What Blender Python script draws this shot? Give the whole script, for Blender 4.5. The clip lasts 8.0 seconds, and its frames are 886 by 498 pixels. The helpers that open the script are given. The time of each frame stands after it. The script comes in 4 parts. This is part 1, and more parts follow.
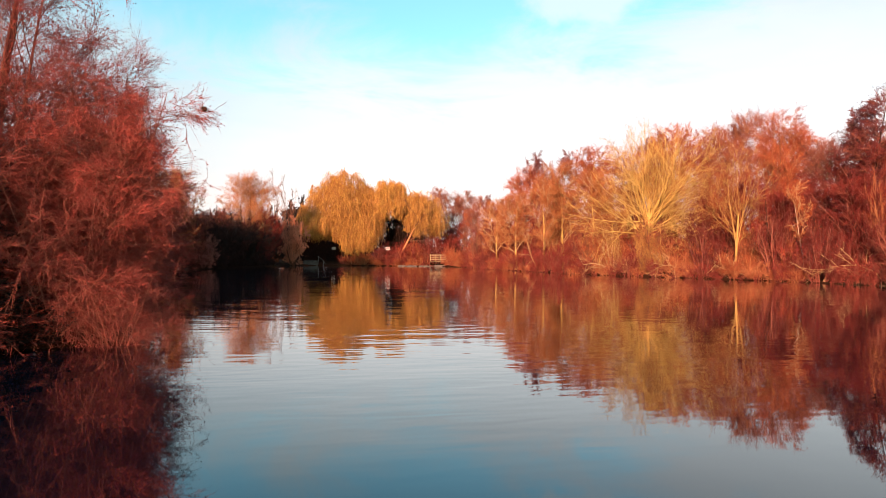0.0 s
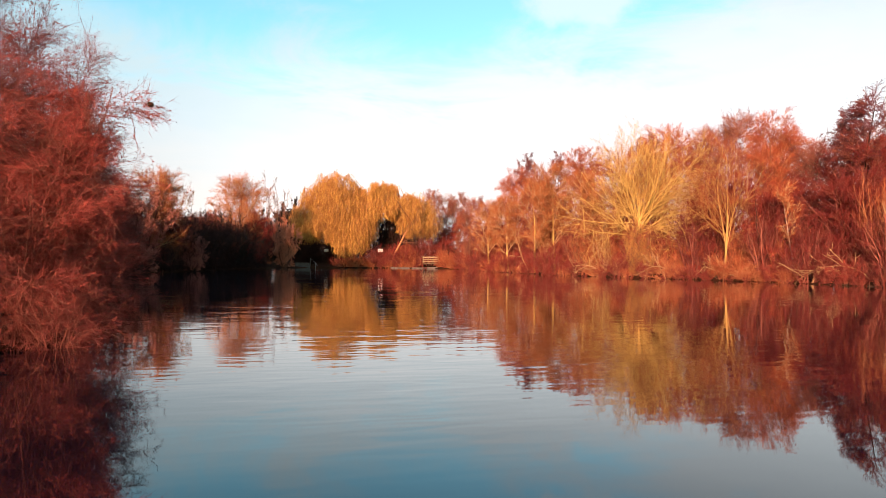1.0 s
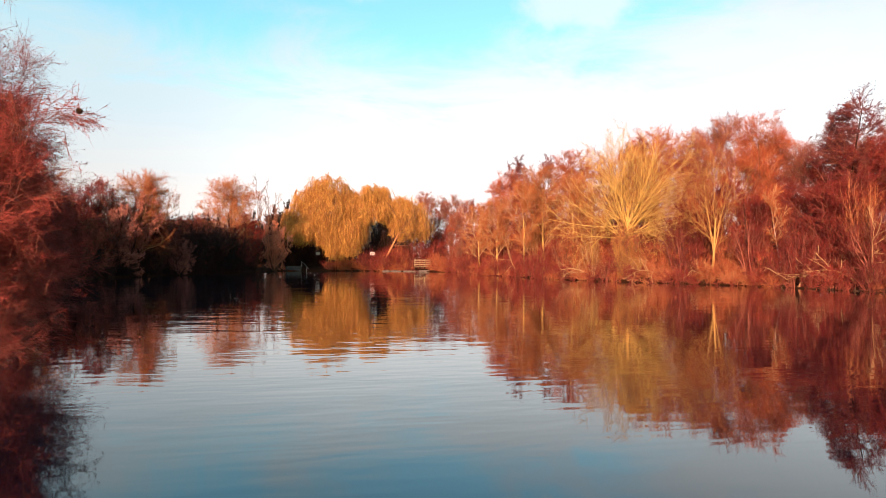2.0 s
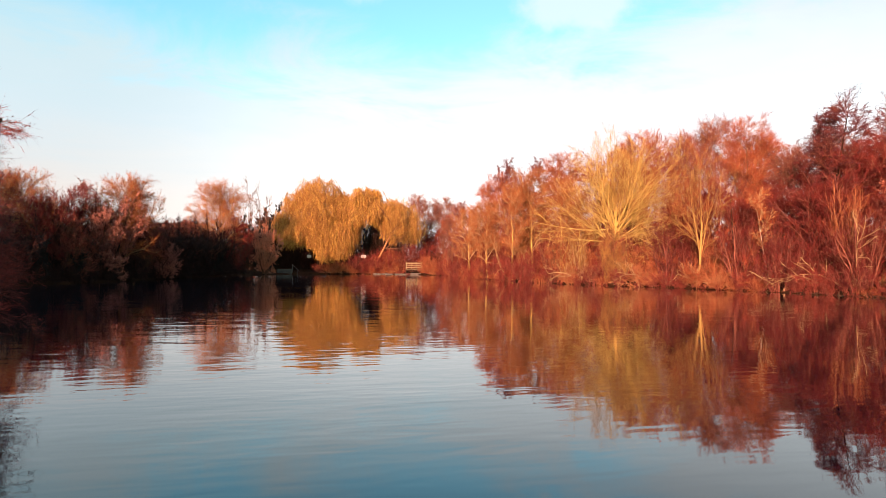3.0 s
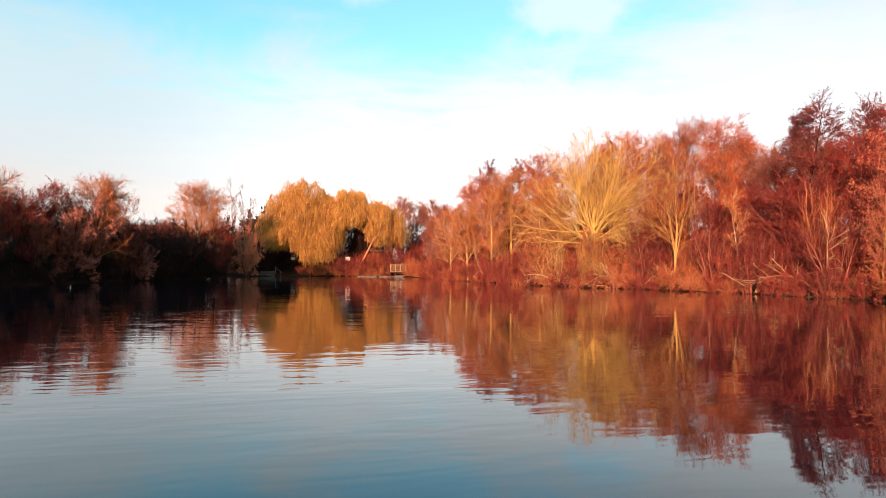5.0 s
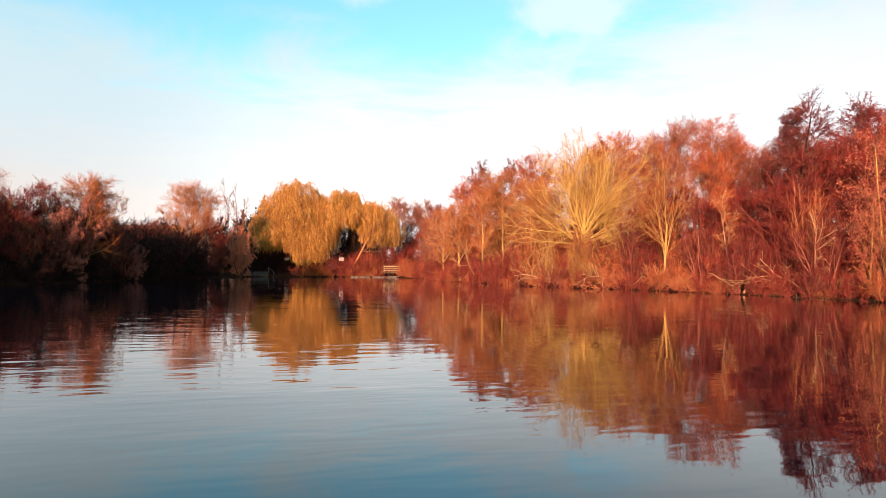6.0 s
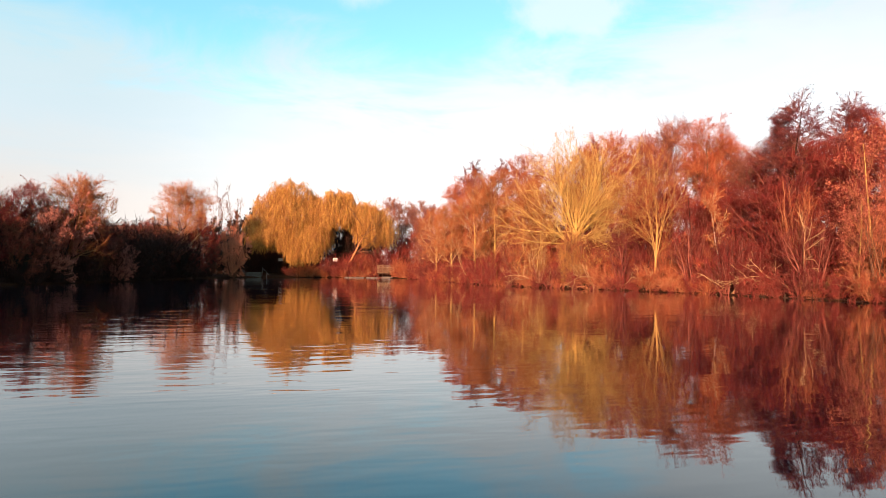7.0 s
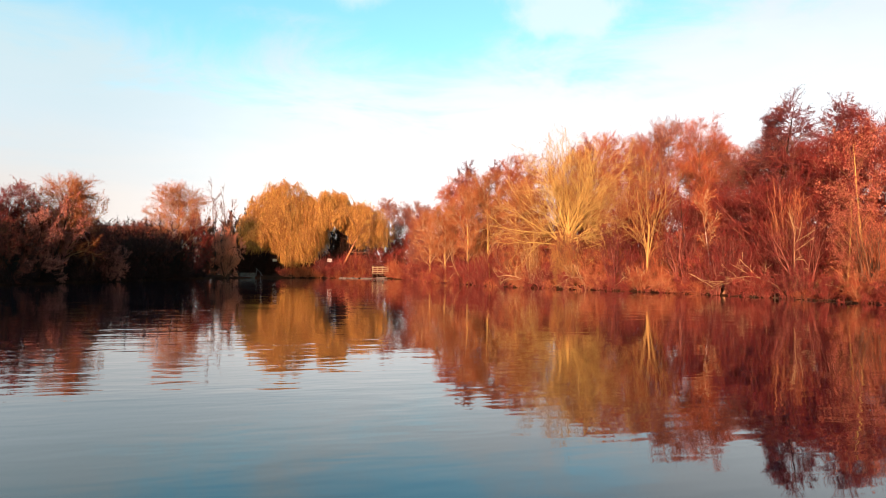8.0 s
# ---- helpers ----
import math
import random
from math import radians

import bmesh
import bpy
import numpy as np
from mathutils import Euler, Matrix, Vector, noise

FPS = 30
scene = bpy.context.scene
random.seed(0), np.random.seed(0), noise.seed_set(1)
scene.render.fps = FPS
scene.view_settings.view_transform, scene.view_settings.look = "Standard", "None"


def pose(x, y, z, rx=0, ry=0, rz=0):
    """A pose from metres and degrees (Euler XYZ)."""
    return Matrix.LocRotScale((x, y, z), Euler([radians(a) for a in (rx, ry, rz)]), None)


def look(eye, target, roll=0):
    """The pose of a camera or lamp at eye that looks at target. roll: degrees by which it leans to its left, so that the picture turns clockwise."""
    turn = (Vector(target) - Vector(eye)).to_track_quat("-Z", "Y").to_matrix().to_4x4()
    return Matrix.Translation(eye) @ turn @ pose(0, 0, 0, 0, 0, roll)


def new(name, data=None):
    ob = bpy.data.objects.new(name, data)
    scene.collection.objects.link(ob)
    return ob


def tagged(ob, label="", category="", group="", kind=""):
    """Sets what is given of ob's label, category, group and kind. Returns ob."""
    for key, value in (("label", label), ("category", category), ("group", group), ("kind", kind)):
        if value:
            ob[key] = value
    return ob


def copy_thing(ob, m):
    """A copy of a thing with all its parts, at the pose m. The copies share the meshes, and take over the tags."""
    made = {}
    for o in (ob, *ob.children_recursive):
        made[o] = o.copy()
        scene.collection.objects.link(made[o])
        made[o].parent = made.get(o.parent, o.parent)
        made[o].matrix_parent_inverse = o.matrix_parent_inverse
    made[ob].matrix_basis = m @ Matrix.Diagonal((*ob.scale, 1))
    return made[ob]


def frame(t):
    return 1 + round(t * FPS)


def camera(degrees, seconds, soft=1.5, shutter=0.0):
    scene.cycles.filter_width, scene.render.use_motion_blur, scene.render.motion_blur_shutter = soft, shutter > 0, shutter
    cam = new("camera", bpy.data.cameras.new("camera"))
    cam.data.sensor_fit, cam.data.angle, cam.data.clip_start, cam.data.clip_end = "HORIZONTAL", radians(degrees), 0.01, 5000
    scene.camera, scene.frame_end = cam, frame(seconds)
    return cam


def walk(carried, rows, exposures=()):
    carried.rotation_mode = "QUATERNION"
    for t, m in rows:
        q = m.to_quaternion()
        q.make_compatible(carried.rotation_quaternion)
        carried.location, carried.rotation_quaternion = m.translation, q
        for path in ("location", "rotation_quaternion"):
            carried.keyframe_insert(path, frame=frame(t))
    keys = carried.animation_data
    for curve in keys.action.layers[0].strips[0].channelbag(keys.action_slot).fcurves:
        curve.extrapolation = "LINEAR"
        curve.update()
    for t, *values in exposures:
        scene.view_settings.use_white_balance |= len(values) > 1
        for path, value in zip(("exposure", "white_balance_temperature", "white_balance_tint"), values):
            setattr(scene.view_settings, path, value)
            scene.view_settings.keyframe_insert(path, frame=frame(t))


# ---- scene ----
cam = camera(70.2, 8.0, soft=0.55)
METRES, EYE, TILT, LEAN, TURN = 9.0, 1.97, 0.66, -0.62, 0.0
ROWS = [
    (0.0, 0.0, 0.0, 0.0, 0.0, 0.0, -0.0),
    (0.5, 0.0489, 0.0202, -0.0051, -0.09, 0.12, 0.07),
    (1.0, 0.1081, 0.0435, -0.0081, -0.19, 0.2, 0.11),
    (1.5, 0.1742, 0.0679, -0.0032, -0.27, 0.3, 0.13),
    (3.0, 0.4043, 0.136, 0.0391, -0.43, 0.53, 0.21),
    (3.5, 0.4743, 0.1533, 0.0351, -0.52, 0.61, 0.18),
    (4.0, 0.5388, 0.1668, 0.0324, -0.6, 0.68, 0.18),
    (4.5, 0.5972, 0.1785, 0.0227, -0.7, 0.77, 0.16),
    (6.0, 0.7815, 0.2251, 0.0026, -0.78, 0.95, 0.08),
    (6.5, 0.8289, 0.2372, -0.0002, -0.86, 0.98, 0.08),
    (7.0, 0.878, 0.2503, 0.0014, -0.9, 1.0, 0.09),
    (7.5, 0.9133, 0.2583, -0.0094, -1.0, 1.08, 0.06),
    (8.0, 0.9527, 0.2671, -0.0068, -1.07, 1.09, 0.07),
]
walk(cam, [(t, pose(0, 0, EYE, TILT, LEAN, TURN) @ pose(METRES * x, METRES * y, METRES * z, 90 + pitch, roll, yaw)) for t, x, y, z, yaw, pitch, roll in ROWS],
     exposures=[(0.0, 1.13), (8.0, 1.13)])

# ---- light ----
SUN_FROM = Vector((-0.33, -0.94, 0.0)).normalized()
SUN_ELEV = radians(11)
sun_data = bpy.data.lights.new("sun", "SUN")
sun_data.energy, sun_data.angle, sun_data.color = 4.5, radians(0.6), (1.0, 0.535, 0.36)
sun = new("sun", sun_data)
to_sun = Vector((SUN_FROM.x * math.cos(SUN_ELEV), SUN_FROM.y * math.cos(SUN_ELEV), math.sin(SUN_ELEV)))
sun.matrix_world = look(to_sun * 200, (0, 0, 0))

world = bpy.data.worlds.new("evening_sky")
scene.world = world
world.use_nodes = True


class Nodes:
    """Short hand for node trees."""

    def __init__(self, tree):
        self.tree = tree
        tree.nodes.clear()

    def add(self, kind, inputs=None, **settings):
        n = self.tree.nodes.new(kind)
        for key, value in settings.items():
            setattr(n, key, value)
        for key, value in (inputs or {}).items():
            self.feed(n.inputs[key], value)
        return n

    def feed(self, socket, value):
        if isinstance(value, bpy.types.NodeSocket):
            self.tree.links.new(value, socket)
        elif isinstance(value, bpy.types.Node):
            self.tree.links.new(value.outputs[0], socket)
        else:
            socket.default_value = value

    def math(self, op, a, b=0.0, c=0.0, clamp=False):
        n = self.add("ShaderNodeMath", operation=op, use_clamp=clamp)
        for i, v in enumerate((a, b, c)):
            self.feed(n.inputs[i], v)
        return n.outputs[0]

    def mix(self, fac, a, b, blend="MIX"):
        n = self.add("ShaderNodeMix", data_type="RGBA", blend_type=blend)
        self.feed(n.inputs[0], fac)
        self.feed(n.inputs[6], a if not isinstance(a, tuple) else (*a, 1)[:4])
        self.feed(n.inputs[7], b if not isinstance(b, tuple) else (*b, 1)[:4])
        return n.outputs[2]

    def step(self, value, low, high, to_low=0.0, to_high=1.0):
        n = self.add("ShaderNodeMapRange", interpolation_type="SMOOTHSTEP")
        for i, v in enumerate((value, low, high, to_low, to_high)):
            self.feed(n.inputs[i], v)
        return n.outputs[0]

    def noise(self, vector, scale, detail=3.0, rough=0.55, distort=0.0):
        n = self.add("ShaderNodeTexNoise", {"Scale": scale, "Detail": detail, "Roughness": rough, "Distortion": distort})
        if vector is not None:
            self.feed(n.inputs["Vector"], vector)
        return n.outputs[0]


w = Nodes(world.node_tree)
sky = w.add("ShaderNodeTexSky", sky_type="NISHITA", sun_disc=False, sun_elevation=SUN_ELEV,
            sun_rotation=math.atan2(SUN_FROM.x, SUN_FROM.y), altitude=60.0, air_density=1.0, dust_density=1.2, ozone_density=1.0)
direction = w.add("ShaderNodeTexCoord").outputs["Generated"]
xyz = w.add("ShaderNodeSeparateXYZ", {0: direction})
up = w.math("MAXIMUM", xyz.outputs[2], 0.0)
# thin high cloud: a flat layer seen in perspective, thick towards the horizon, with one clear opening ahead
reach = w.math("ADD", up, 0.10)
layer = w.add("ShaderNodeCombineXYZ", {0: w.math("DIVIDE", xyz.outputs[0], reach), 1: w.math("DIVIDE", xyz.outputs[1], reach), 2: 3.7})
wisps = w.noise(layer, 1.5, 8.0, 0.62, 0.6)
streaks = w.noise(w.add("ShaderNodeVectorMath", {0: direction, 1: (2.0, 2.0, 9.0)}, operation="MULTIPLY").outputs[0], 2.2, 5.0, 0.6, 0.4)
left_of = w.math("MAXIMUM", w.math("MULTIPLY", xyz.outputs[0], -1.0), 0.0)
right_of = w.math("MAXIMUM", xyz.outputs[0], 0.0)
edge_up = w.math("ADD", w.math("MULTIPLY", left_of, 0.13), w.math("MULTIPLY", right_of, 0.27))
opening = w.math("SUBTRACT", w.math("SUBTRACT", up, edge_up), 0.262)
opening = w.math("ADD", opening, w.math("MULTIPLY", w.math("SUBTRACT", wisps, 0.5), -0.32))
clear_sky = w.math("MULTIPLY", w.step(opening, -0.065, 0.06, 0.0, 0.84), w.step(up, 0.46, 0.66, 1.0, 0.3))
tinted = w.mix(1.0, sky.outputs[0], (1.40, 2.60, 2.60), "MULTIPLY")
aloft = w.mix(w.step(xyz.outputs[0], -0.45, 0.25), (4.6, 6.3, 6.8), (6.2, 7.0, 7.5))
aloft = w.mix(w.step(up, 0.40, 0.62), aloft, (0.8, 1.2, 1.7))
height = w.math("ADD", up, w.math("MULTIPLY", w.math("SUBTRACT", streaks, 0.5), 0.09))
middle = w.mix(w.step(xyz.outputs[0], -0.50, -0.05), (5.6, 6.6, 7.1), (8.4, 9.1, 9.4))
low = w.mix(w.step(xyz.outputs[0], -0.62, -0.10), (6.8, 6.2, 5.8), (9.6, 9.1, 8.7))
cloud = w.mix(w.step(height, 0.06, 0.22), low, middle)
cloud = w.mix(w.step(height, 0.17, 0.39), cloud, aloft)
# two small bright puffs
puff = 0.0
for centre, wide, dense in (((0.198, 0.91, 0.374), 0.115, 0.72), ((-0.115, 0.905, 0.424), 0.11, 0.55)):
    off = w.add("ShaderNodeVectorMath", {0: direction, 1: centre}, operation="SUBTRACT").outputs[0]
    off = w.add("ShaderNodeVectorMath", {0: off, 1: (1.0, 1.0, 2.3)}, operation="MULTIPLY").outputs[0]
    gap = w.add("ShaderNodeVectorMath", {0: off}, operation="LENGTH").outputs["Value"]
    ragged = w.math("MULTIPLY", w.math("SUBTRACT", w.noise(direction, 14.0, 6.0), 0.5), 0.20)
    puff = w.math("MAXIMUM", puff, w.step(w.math("ADD", gap, ragged), wide * 0.3, wide, dense, 0.0))
# the cloud thins out towards the evening sun
veil = w.step(xyz.outputs[1], -0.55, 0.15)
blend = w.mix(clear_sky, w.mix(veil, sky.outputs[0], cloud), tinted)
blend = w.mix(puff, blend, (7.1, 7.7, 7.9))
back = w.add("ShaderNodeBackground", {"Color": blend, "Strength": 0.060})
w.tree.links.new(back.outputs[0], w.add("ShaderNodeOutputWorld").inputs[0])

# ---- materials ----
def surface(name, build):
    mat = bpy.data.materials.new(name)
    mat.use_nodes = True
    n = Nodes(mat.node_tree)
    bsdf = n.add("ShaderNodeBsdfPrincipled")
    build(n, bsdf)
    n.tree.links.new(bsdf.outputs[0], n.add("ShaderNodeOutputMaterial").inputs[0])
    return mat


def here(n):
    return n.add("ShaderNodeNewGeometry").outputs["Position"]


def wood_like(name, dark, light, rough=0.85, scale=6.0, relief=0.4):
    """Bark or twigs: grain along the stem, lichen patches, tree to tree and twig to twig changes."""
    def build(n, bsdf):
        p = n.add("ShaderNodeTexCoord").outputs["Object"]
        patch = n.noise(p, 0.7, 3.0)
        grain = n.noise(n.add("ShaderNodeMapping", {"Vector": p, "Scale": (scale, scale, scale * 0.25)}), 3.0, 4.0, 0.6)
        own = n.add("ShaderNodeNewGeometry").outputs["Random Per Island"]
        tree = n.add("ShaderNodeObjectInfo").outputs["Random"]
        f = n.math("ADD", n.math("MULTIPLY", grain, 0.5), n.math("MULTIPLY", patch, 0.35))
        f = n.math("ADD", f, n.math("MULTIPLY", n.math("ADD", own, tree), 0.22))
        col = n.mix(n.step(f, 0.28, 0.98), dark, light)
        n.feed(bsdf.inputs["Base Color"], col)
        bsdf.inputs["Roughness"].default_value = rough
        bsdf.inputs["Specular IOR Level"].default_value = 0.25
        if relief:
            n.feed(bsdf.inputs["Normal"], n.add("ShaderNodeBump", {"Height": grain, "Strength": relief, "Distance": 0.02}))
    return surface(name, build)


def leaf_like(name, dark, light, rough=0.6, through=0.25):
    def build(n, bsdf):
        own = n.add("ShaderNodeNewGeometry").outputs["Random Per Island"]
        tree = n.add("ShaderNodeObjectInfo").outputs["Random"]
        patch = n.noise(here(n), 0.45, 3.0)
        f = n.math("ADD", n.math("MULTIPLY", own, 0.6), n.math("ADD", n.math("MULTIPLY", patch, 0.5), n.math("MULTIPLY", tree, 0.2)))
        n.feed(bsdf.inputs["Base Color"], n.mix(n.step(f, 0.2, 1.05), dark, light))
        bsdf.inputs["Roughness"].default_value = rough
        bsdf.inputs["Specular IOR Level"].default_value = 0.3
    return surface(name, build)


BARK_OCHRE = wood_like("ochre_bark", (0.38, 0.235, 0.060), (0.74, 0.52, 0.16))
BARK_PALE = wood_like("pale_bark", (0.28, 0.15, 0.07), (0.60, 0.40, 0.20))
BARK_BROWN = wood_like("brown_bark", (0.10, 0.045, 0.028), (0.26, 0.13, 0.07))
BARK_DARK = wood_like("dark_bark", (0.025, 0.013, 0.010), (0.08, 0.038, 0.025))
TWIG_OCHRE = wood_like("ochre_twigs", (0.32, 0.13, 0.04), (0.60, 0.31, 0.10), relief=0)
TWIG_ORANGE = wood_like("orange_twigs", (0.18, 0.032, 0.015), (0.47, 0.128, 0.050), relief=0)
TWIG_RED = wood_like("red_twigs", (0.075, 0.009, 0.010), (0.26, 0.036, 0.028), relief=0)
TWIG_BROWN = wood_like("brown_twigs", (0.15, 0.045, 0.034), (0.36, 0.13, 0.085), relief=0)
# near-black base colour carries the shade of the left bank
TWIG_SHADED = wood_like("dark_twigs", (0.012, 0.005, 0.004), (0.045, 0.017, 0.012), relief=0)
LEAF_GOLD = leaf_like("gold_willow_leaves", (0.22, 0.072, 0.012), (0.80, 0.49, 0.10))
LEAF_RUST = leaf_like("rust_leaves", (0.17, 0.022, 0.018), (0.40, 0.080, 0.044))
LEAF_ORANGE = leaf_like("orange_leaves", (0.32, 0.075, 0.02), (0.56, 0.17, 0.05))
LEAF_PLUM = leaf_like("plum_brown_leaves", (0.06, 0.011, 0.014), (0.18, 0.038, 0.038))
LEAF_DUSK = leaf_like("dull_rosy_leaves", (0.20, 0.060, 0.045), (0.62, 0.25, 0.18))
LEAF_AMBER = leaf_like("pale_amber_leaves", (0.50, 0.16, 0.085), (0.76, 0.35, 0.21))
LEAF_PINK = leaf_like("faded_pink_brown_leaves", (0.30, 0.065, 0.04), (0.60, 0.20, 0.12))
TWIG_TAN = wood_like("tan_twigs", (0.26, 0.074, 0.034), (0.48, 0.165, 0.072), relief=0)
TWIG_PEACH = wood_like("peach_tan_twigs", (0.24, 0.072, 0.026), (0.50, 0.185, 0.065), relief=0)
TWIG_GOLD = wood_like("olive_gold_twigs", (0.21, 0.088, 0.026), (0.45, 0.225, 0.068), relief=0)
TWIG_DUSK = wood_like("dull_brown_twigs", (0.13, 0.028, 0.021), (0.40, 0.105, 0.070), relief=0)
# leaf colour taken almost to black so that it stands for shade
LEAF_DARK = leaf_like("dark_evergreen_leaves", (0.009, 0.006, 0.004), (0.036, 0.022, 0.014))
BARK_STRAW = wood_like("straw_brown_bark", (0.28, 0.150, 0.045), (0.60, 0.37, 0.12))
TIMBER = wood_like("weathered_timber", (0.30, 0.19, 0.10), (0.52, 0.37, 0.22))
TIMBER_DARK = wood_like("wet_dark_timber", (0.03, 0.016, 0.011), (0.09, 0.05, 0.03))


def build_ground(n, bsdf):
    p = here(n)
    coarse, fine, litter = n.noise(p, 0.15, 4.0), n.noise(p, 2.2, 5.0, 0.65), n.noise(p, 14.0, 3.0, 0.7)
    col = n.mix(n.step(coarse, 0.35, 0.65), (0.045, 0.018, 0.010), (0.07, 0.032, 0.015))
    col = n.mix(n.step(fine, 0.45, 0.7), col, (0.03, 0.015, 0.009))
    col = n.mix(n.step(litter, 0.55, 0.75), col, (0.12, 0.045, 0.02))
    n.feed(bsdf.inputs["Base Color"], col)
    bsdf.inputs["Roughness"].default_value = 1.0
    bsdf.inputs["Specular IOR Level"].default_value = 0.05
    n.feed(bsdf.inputs["Normal"], n.add("ShaderNodeBump", {"Height": n.math("ADD", fine, litter), "Strength": 0.8, "Distance": 0.08}))


GROUND = surface("leaf_litter_ground", build_ground)


def build_water(n, bsdf):
    p = here(n)
    turned = n.add("ShaderNodeMapping", {"Vector": p, "Rotation": (0.0, 0.0, -0.22)})
    bend = n.add("ShaderNodeVectorMath", {0: turned, 1: (0.33, 1.0, 1.0)}, operation="MULTIPLY").outputs[0]
    swell = n.noise(bend, 0.8, 1.0, 0.45, 0.3)
    small = n.noise(bend, 3.0, 1.0, 0.5, 0.2)
    calm = n.noise(p, 0.07, 3.0, 0.5, 0.8)
    gust = n.step(calm, 0.36, 0.64, 0.35, 1.1)
    # the open middle ruffles more than the sheltered near end
    reach = n.step(n.add("ShaderNodeSeparateXYZ", {0: p}).outputs[1], 5.0, 13.0, 0.28, 1.15)
    gust = n.math("MULTIPLY", gust, reach)
    h = n.math("ADD", n.math("MULTIPLY", swell, 1.0), n.math("MULTIPLY", small, 0.5))
    h = n.math("MULTIPLY", h, gust)
    silt = n.noise(p, 0.2, 3.0)
    n.feed(bsdf.inputs["Base Color"], n.mix(silt, (0.0012, 0.0028, 0.0085), (0.0016, 0.0036, 0.0110)))
    bsdf.inputs["Roughness"].default_value = 0.022
    bsdf.inputs["IOR"].default_value = 1.36
    waves = n.add("ShaderNodeBump", {"Height": h, "Strength": 1.0, "Distance": 0.0115})
    n.feed(bsdf.inputs["Normal"], waves)
    # the still surface film
    bsdf.inputs["Coat Weight"].default_value = 0.40
    bsdf.inputs["Coat Roughness"].default_value = 0.022
    bsdf.inputs["Coat IOR"].default_value = 1.333
    n.feed(bsdf.inputs["Coat Normal"], waves)


WATER = surface("pond_water", build_water)


def plain(name, a, b, rough, scale=3.0, metal=0.0):
    def build(n, bsdf):
        p = n.add("ShaderNodeTexCoord").outputs["Object"]
        stain, speck = n.noise(p, scale, 4.0), n.noise(p, scale * 9, 3.0)
        n.feed(bsdf.inputs["Base Color"], n.mix(n.step(n.math("ADD", n.math("MULTIPLY", stain, 0.7), n.math("MULTIPLY", speck, 0.3)), 0.3, 0.75), a, b))
        bsdf.inputs["Roughness"].default_value = rough
        bsdf.inputs["Metallic"].default_value = metal
        n.feed(bsdf.inputs["Normal"], n.add("ShaderNodeBump", {"Height": speck, "Strength": 0.25, "Distance": 0.01}))
    return surface(name, build)


WHITE_PAINT = plain("weathered_white_paint", (0.62, 0.60, 0.56), (0.82, 0.80, 0.77), 0.5)
RED_PAINT = plain("faded_red_paint", (0.40, 0.05, 0.04), (0.55, 0.09, 0.06), 0.5)
ROOF_TILE = plain("dull_roof_tiles", (0.09, 0.035, 0.025), (0.17, 0.07, 0.05), 0.85)
HOUSE_WALL = plain("shaded_brick_wall", (0.12, 0.06, 0.04), (0.20, 0.10, 0.07), 0.9)
STEEL = plain("galvanised_steel", (0.35, 0.35, 0.34), (0.5, 0.5, 0.48), 0.45, 5.0, 0.8)
STRAW = wood_like("dry_nest_straw", (0.03, 0.016, 0.01), (0.10, 0.055, 0.03))
BARK_WHITE = wood_like("white_birch_bark", (0.30, 0.22, 0.15), (0.78, 0.68, 0.55))
TWIG_WINE = wood_like("wine_red_twigs", (0.10, 0.014, 0.013), (0.51, 0.105, 0.082), relief=0)
LEAF_WINE = leaf_like("wine_brown_leaves", (0.12, 0.016, 0.014), (0.32, 0.05, 0.03))
# withered brown, darkened further to put the bank's shade into the leaf colour
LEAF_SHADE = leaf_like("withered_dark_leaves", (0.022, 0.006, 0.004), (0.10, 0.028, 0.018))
BARK_ROSE = wood_like("rosy_brown_bark", (0.13, 0.036, 0.026), (0.36, 0.125, 0.080))
BARK_WINE = wood_like("wine_brown_bark", (0.10, 0.028, 0.022), (0.32, 0.11, 0.075))
BARK_RUST = wood_like("rusty_pale_bark", (0.25, 0.088, 0.040), (0.57, 0.26, 0.115))

# ---- mesh tools ----
def mesh_from(name, chunks, mat, smooth=True):
    """One mesh out of (points, faces) arrays."""
    me = bpy.data.meshes.new(name)
    base, vs, loops, totals = 0, [], [], []
    for v, f in chunks:
        if len(f) == 0:
            continue
        vs.append(v.reshape(-1, 3))
        loops.append((f + base).ravel())
        totals.append(np.full(len(f), f.shape[1], dtype=np.int32))
        base += len(vs[-1])
    v, l, tot = np.concatenate(vs).astype(np.float32), np.concatenate(loops).astype(np.int32), np.concatenate(totals)
    me.vertices.add(len(v))
    me.vertices.foreach_set("co", v.ravel())
    me.loops.add(len(l))
    me.loops.foreach_set("vertex_index", l)
    me.polygons.add(len(tot))
    me.polygons.foreach_set("loop_start", np.concatenate(([0], np.cumsum(tot)[:-1])).astype(np.int32))
    me.polygons.foreach_set("loop_total", tot)
    me.polygons.foreach_set("use_smooth", np.full(len(tot), smooth))
    me.update(calc_edges=True)
    me.materials.append(mat)
    return me


def piece(name, chunks, mat, parent=None, label="", smooth=True):
    ob = new(name, mesh_from(name, chunks, mat, smooth))
    ob.parent = parent
    return tagged(ob, label)


def part(name, bm, mat, parent=None, label=""):
    me = bpy.data.meshes.new(name)
    bm.to_mesh(me)
    bm.free()
    me.materials.append(mat)
    ob = new(name, me)
    ob.parent = parent
    return tagged(ob, label)


def box(size, at=(0, 0, 0), bevel=0.01, turn=None):
    bm = bmesh.new()
    m = Matrix.Translation(at) @ (turn or Matrix()) @ Matrix.Diagonal((*size, 1))
    bmesh.ops.create_cube(bm, size=1, matrix=m)
    if bevel:
        bmesh.ops.bevel(bm, geom=bm.edges[:], offset=bevel, segments=1, affect="EDGES")
    return bm


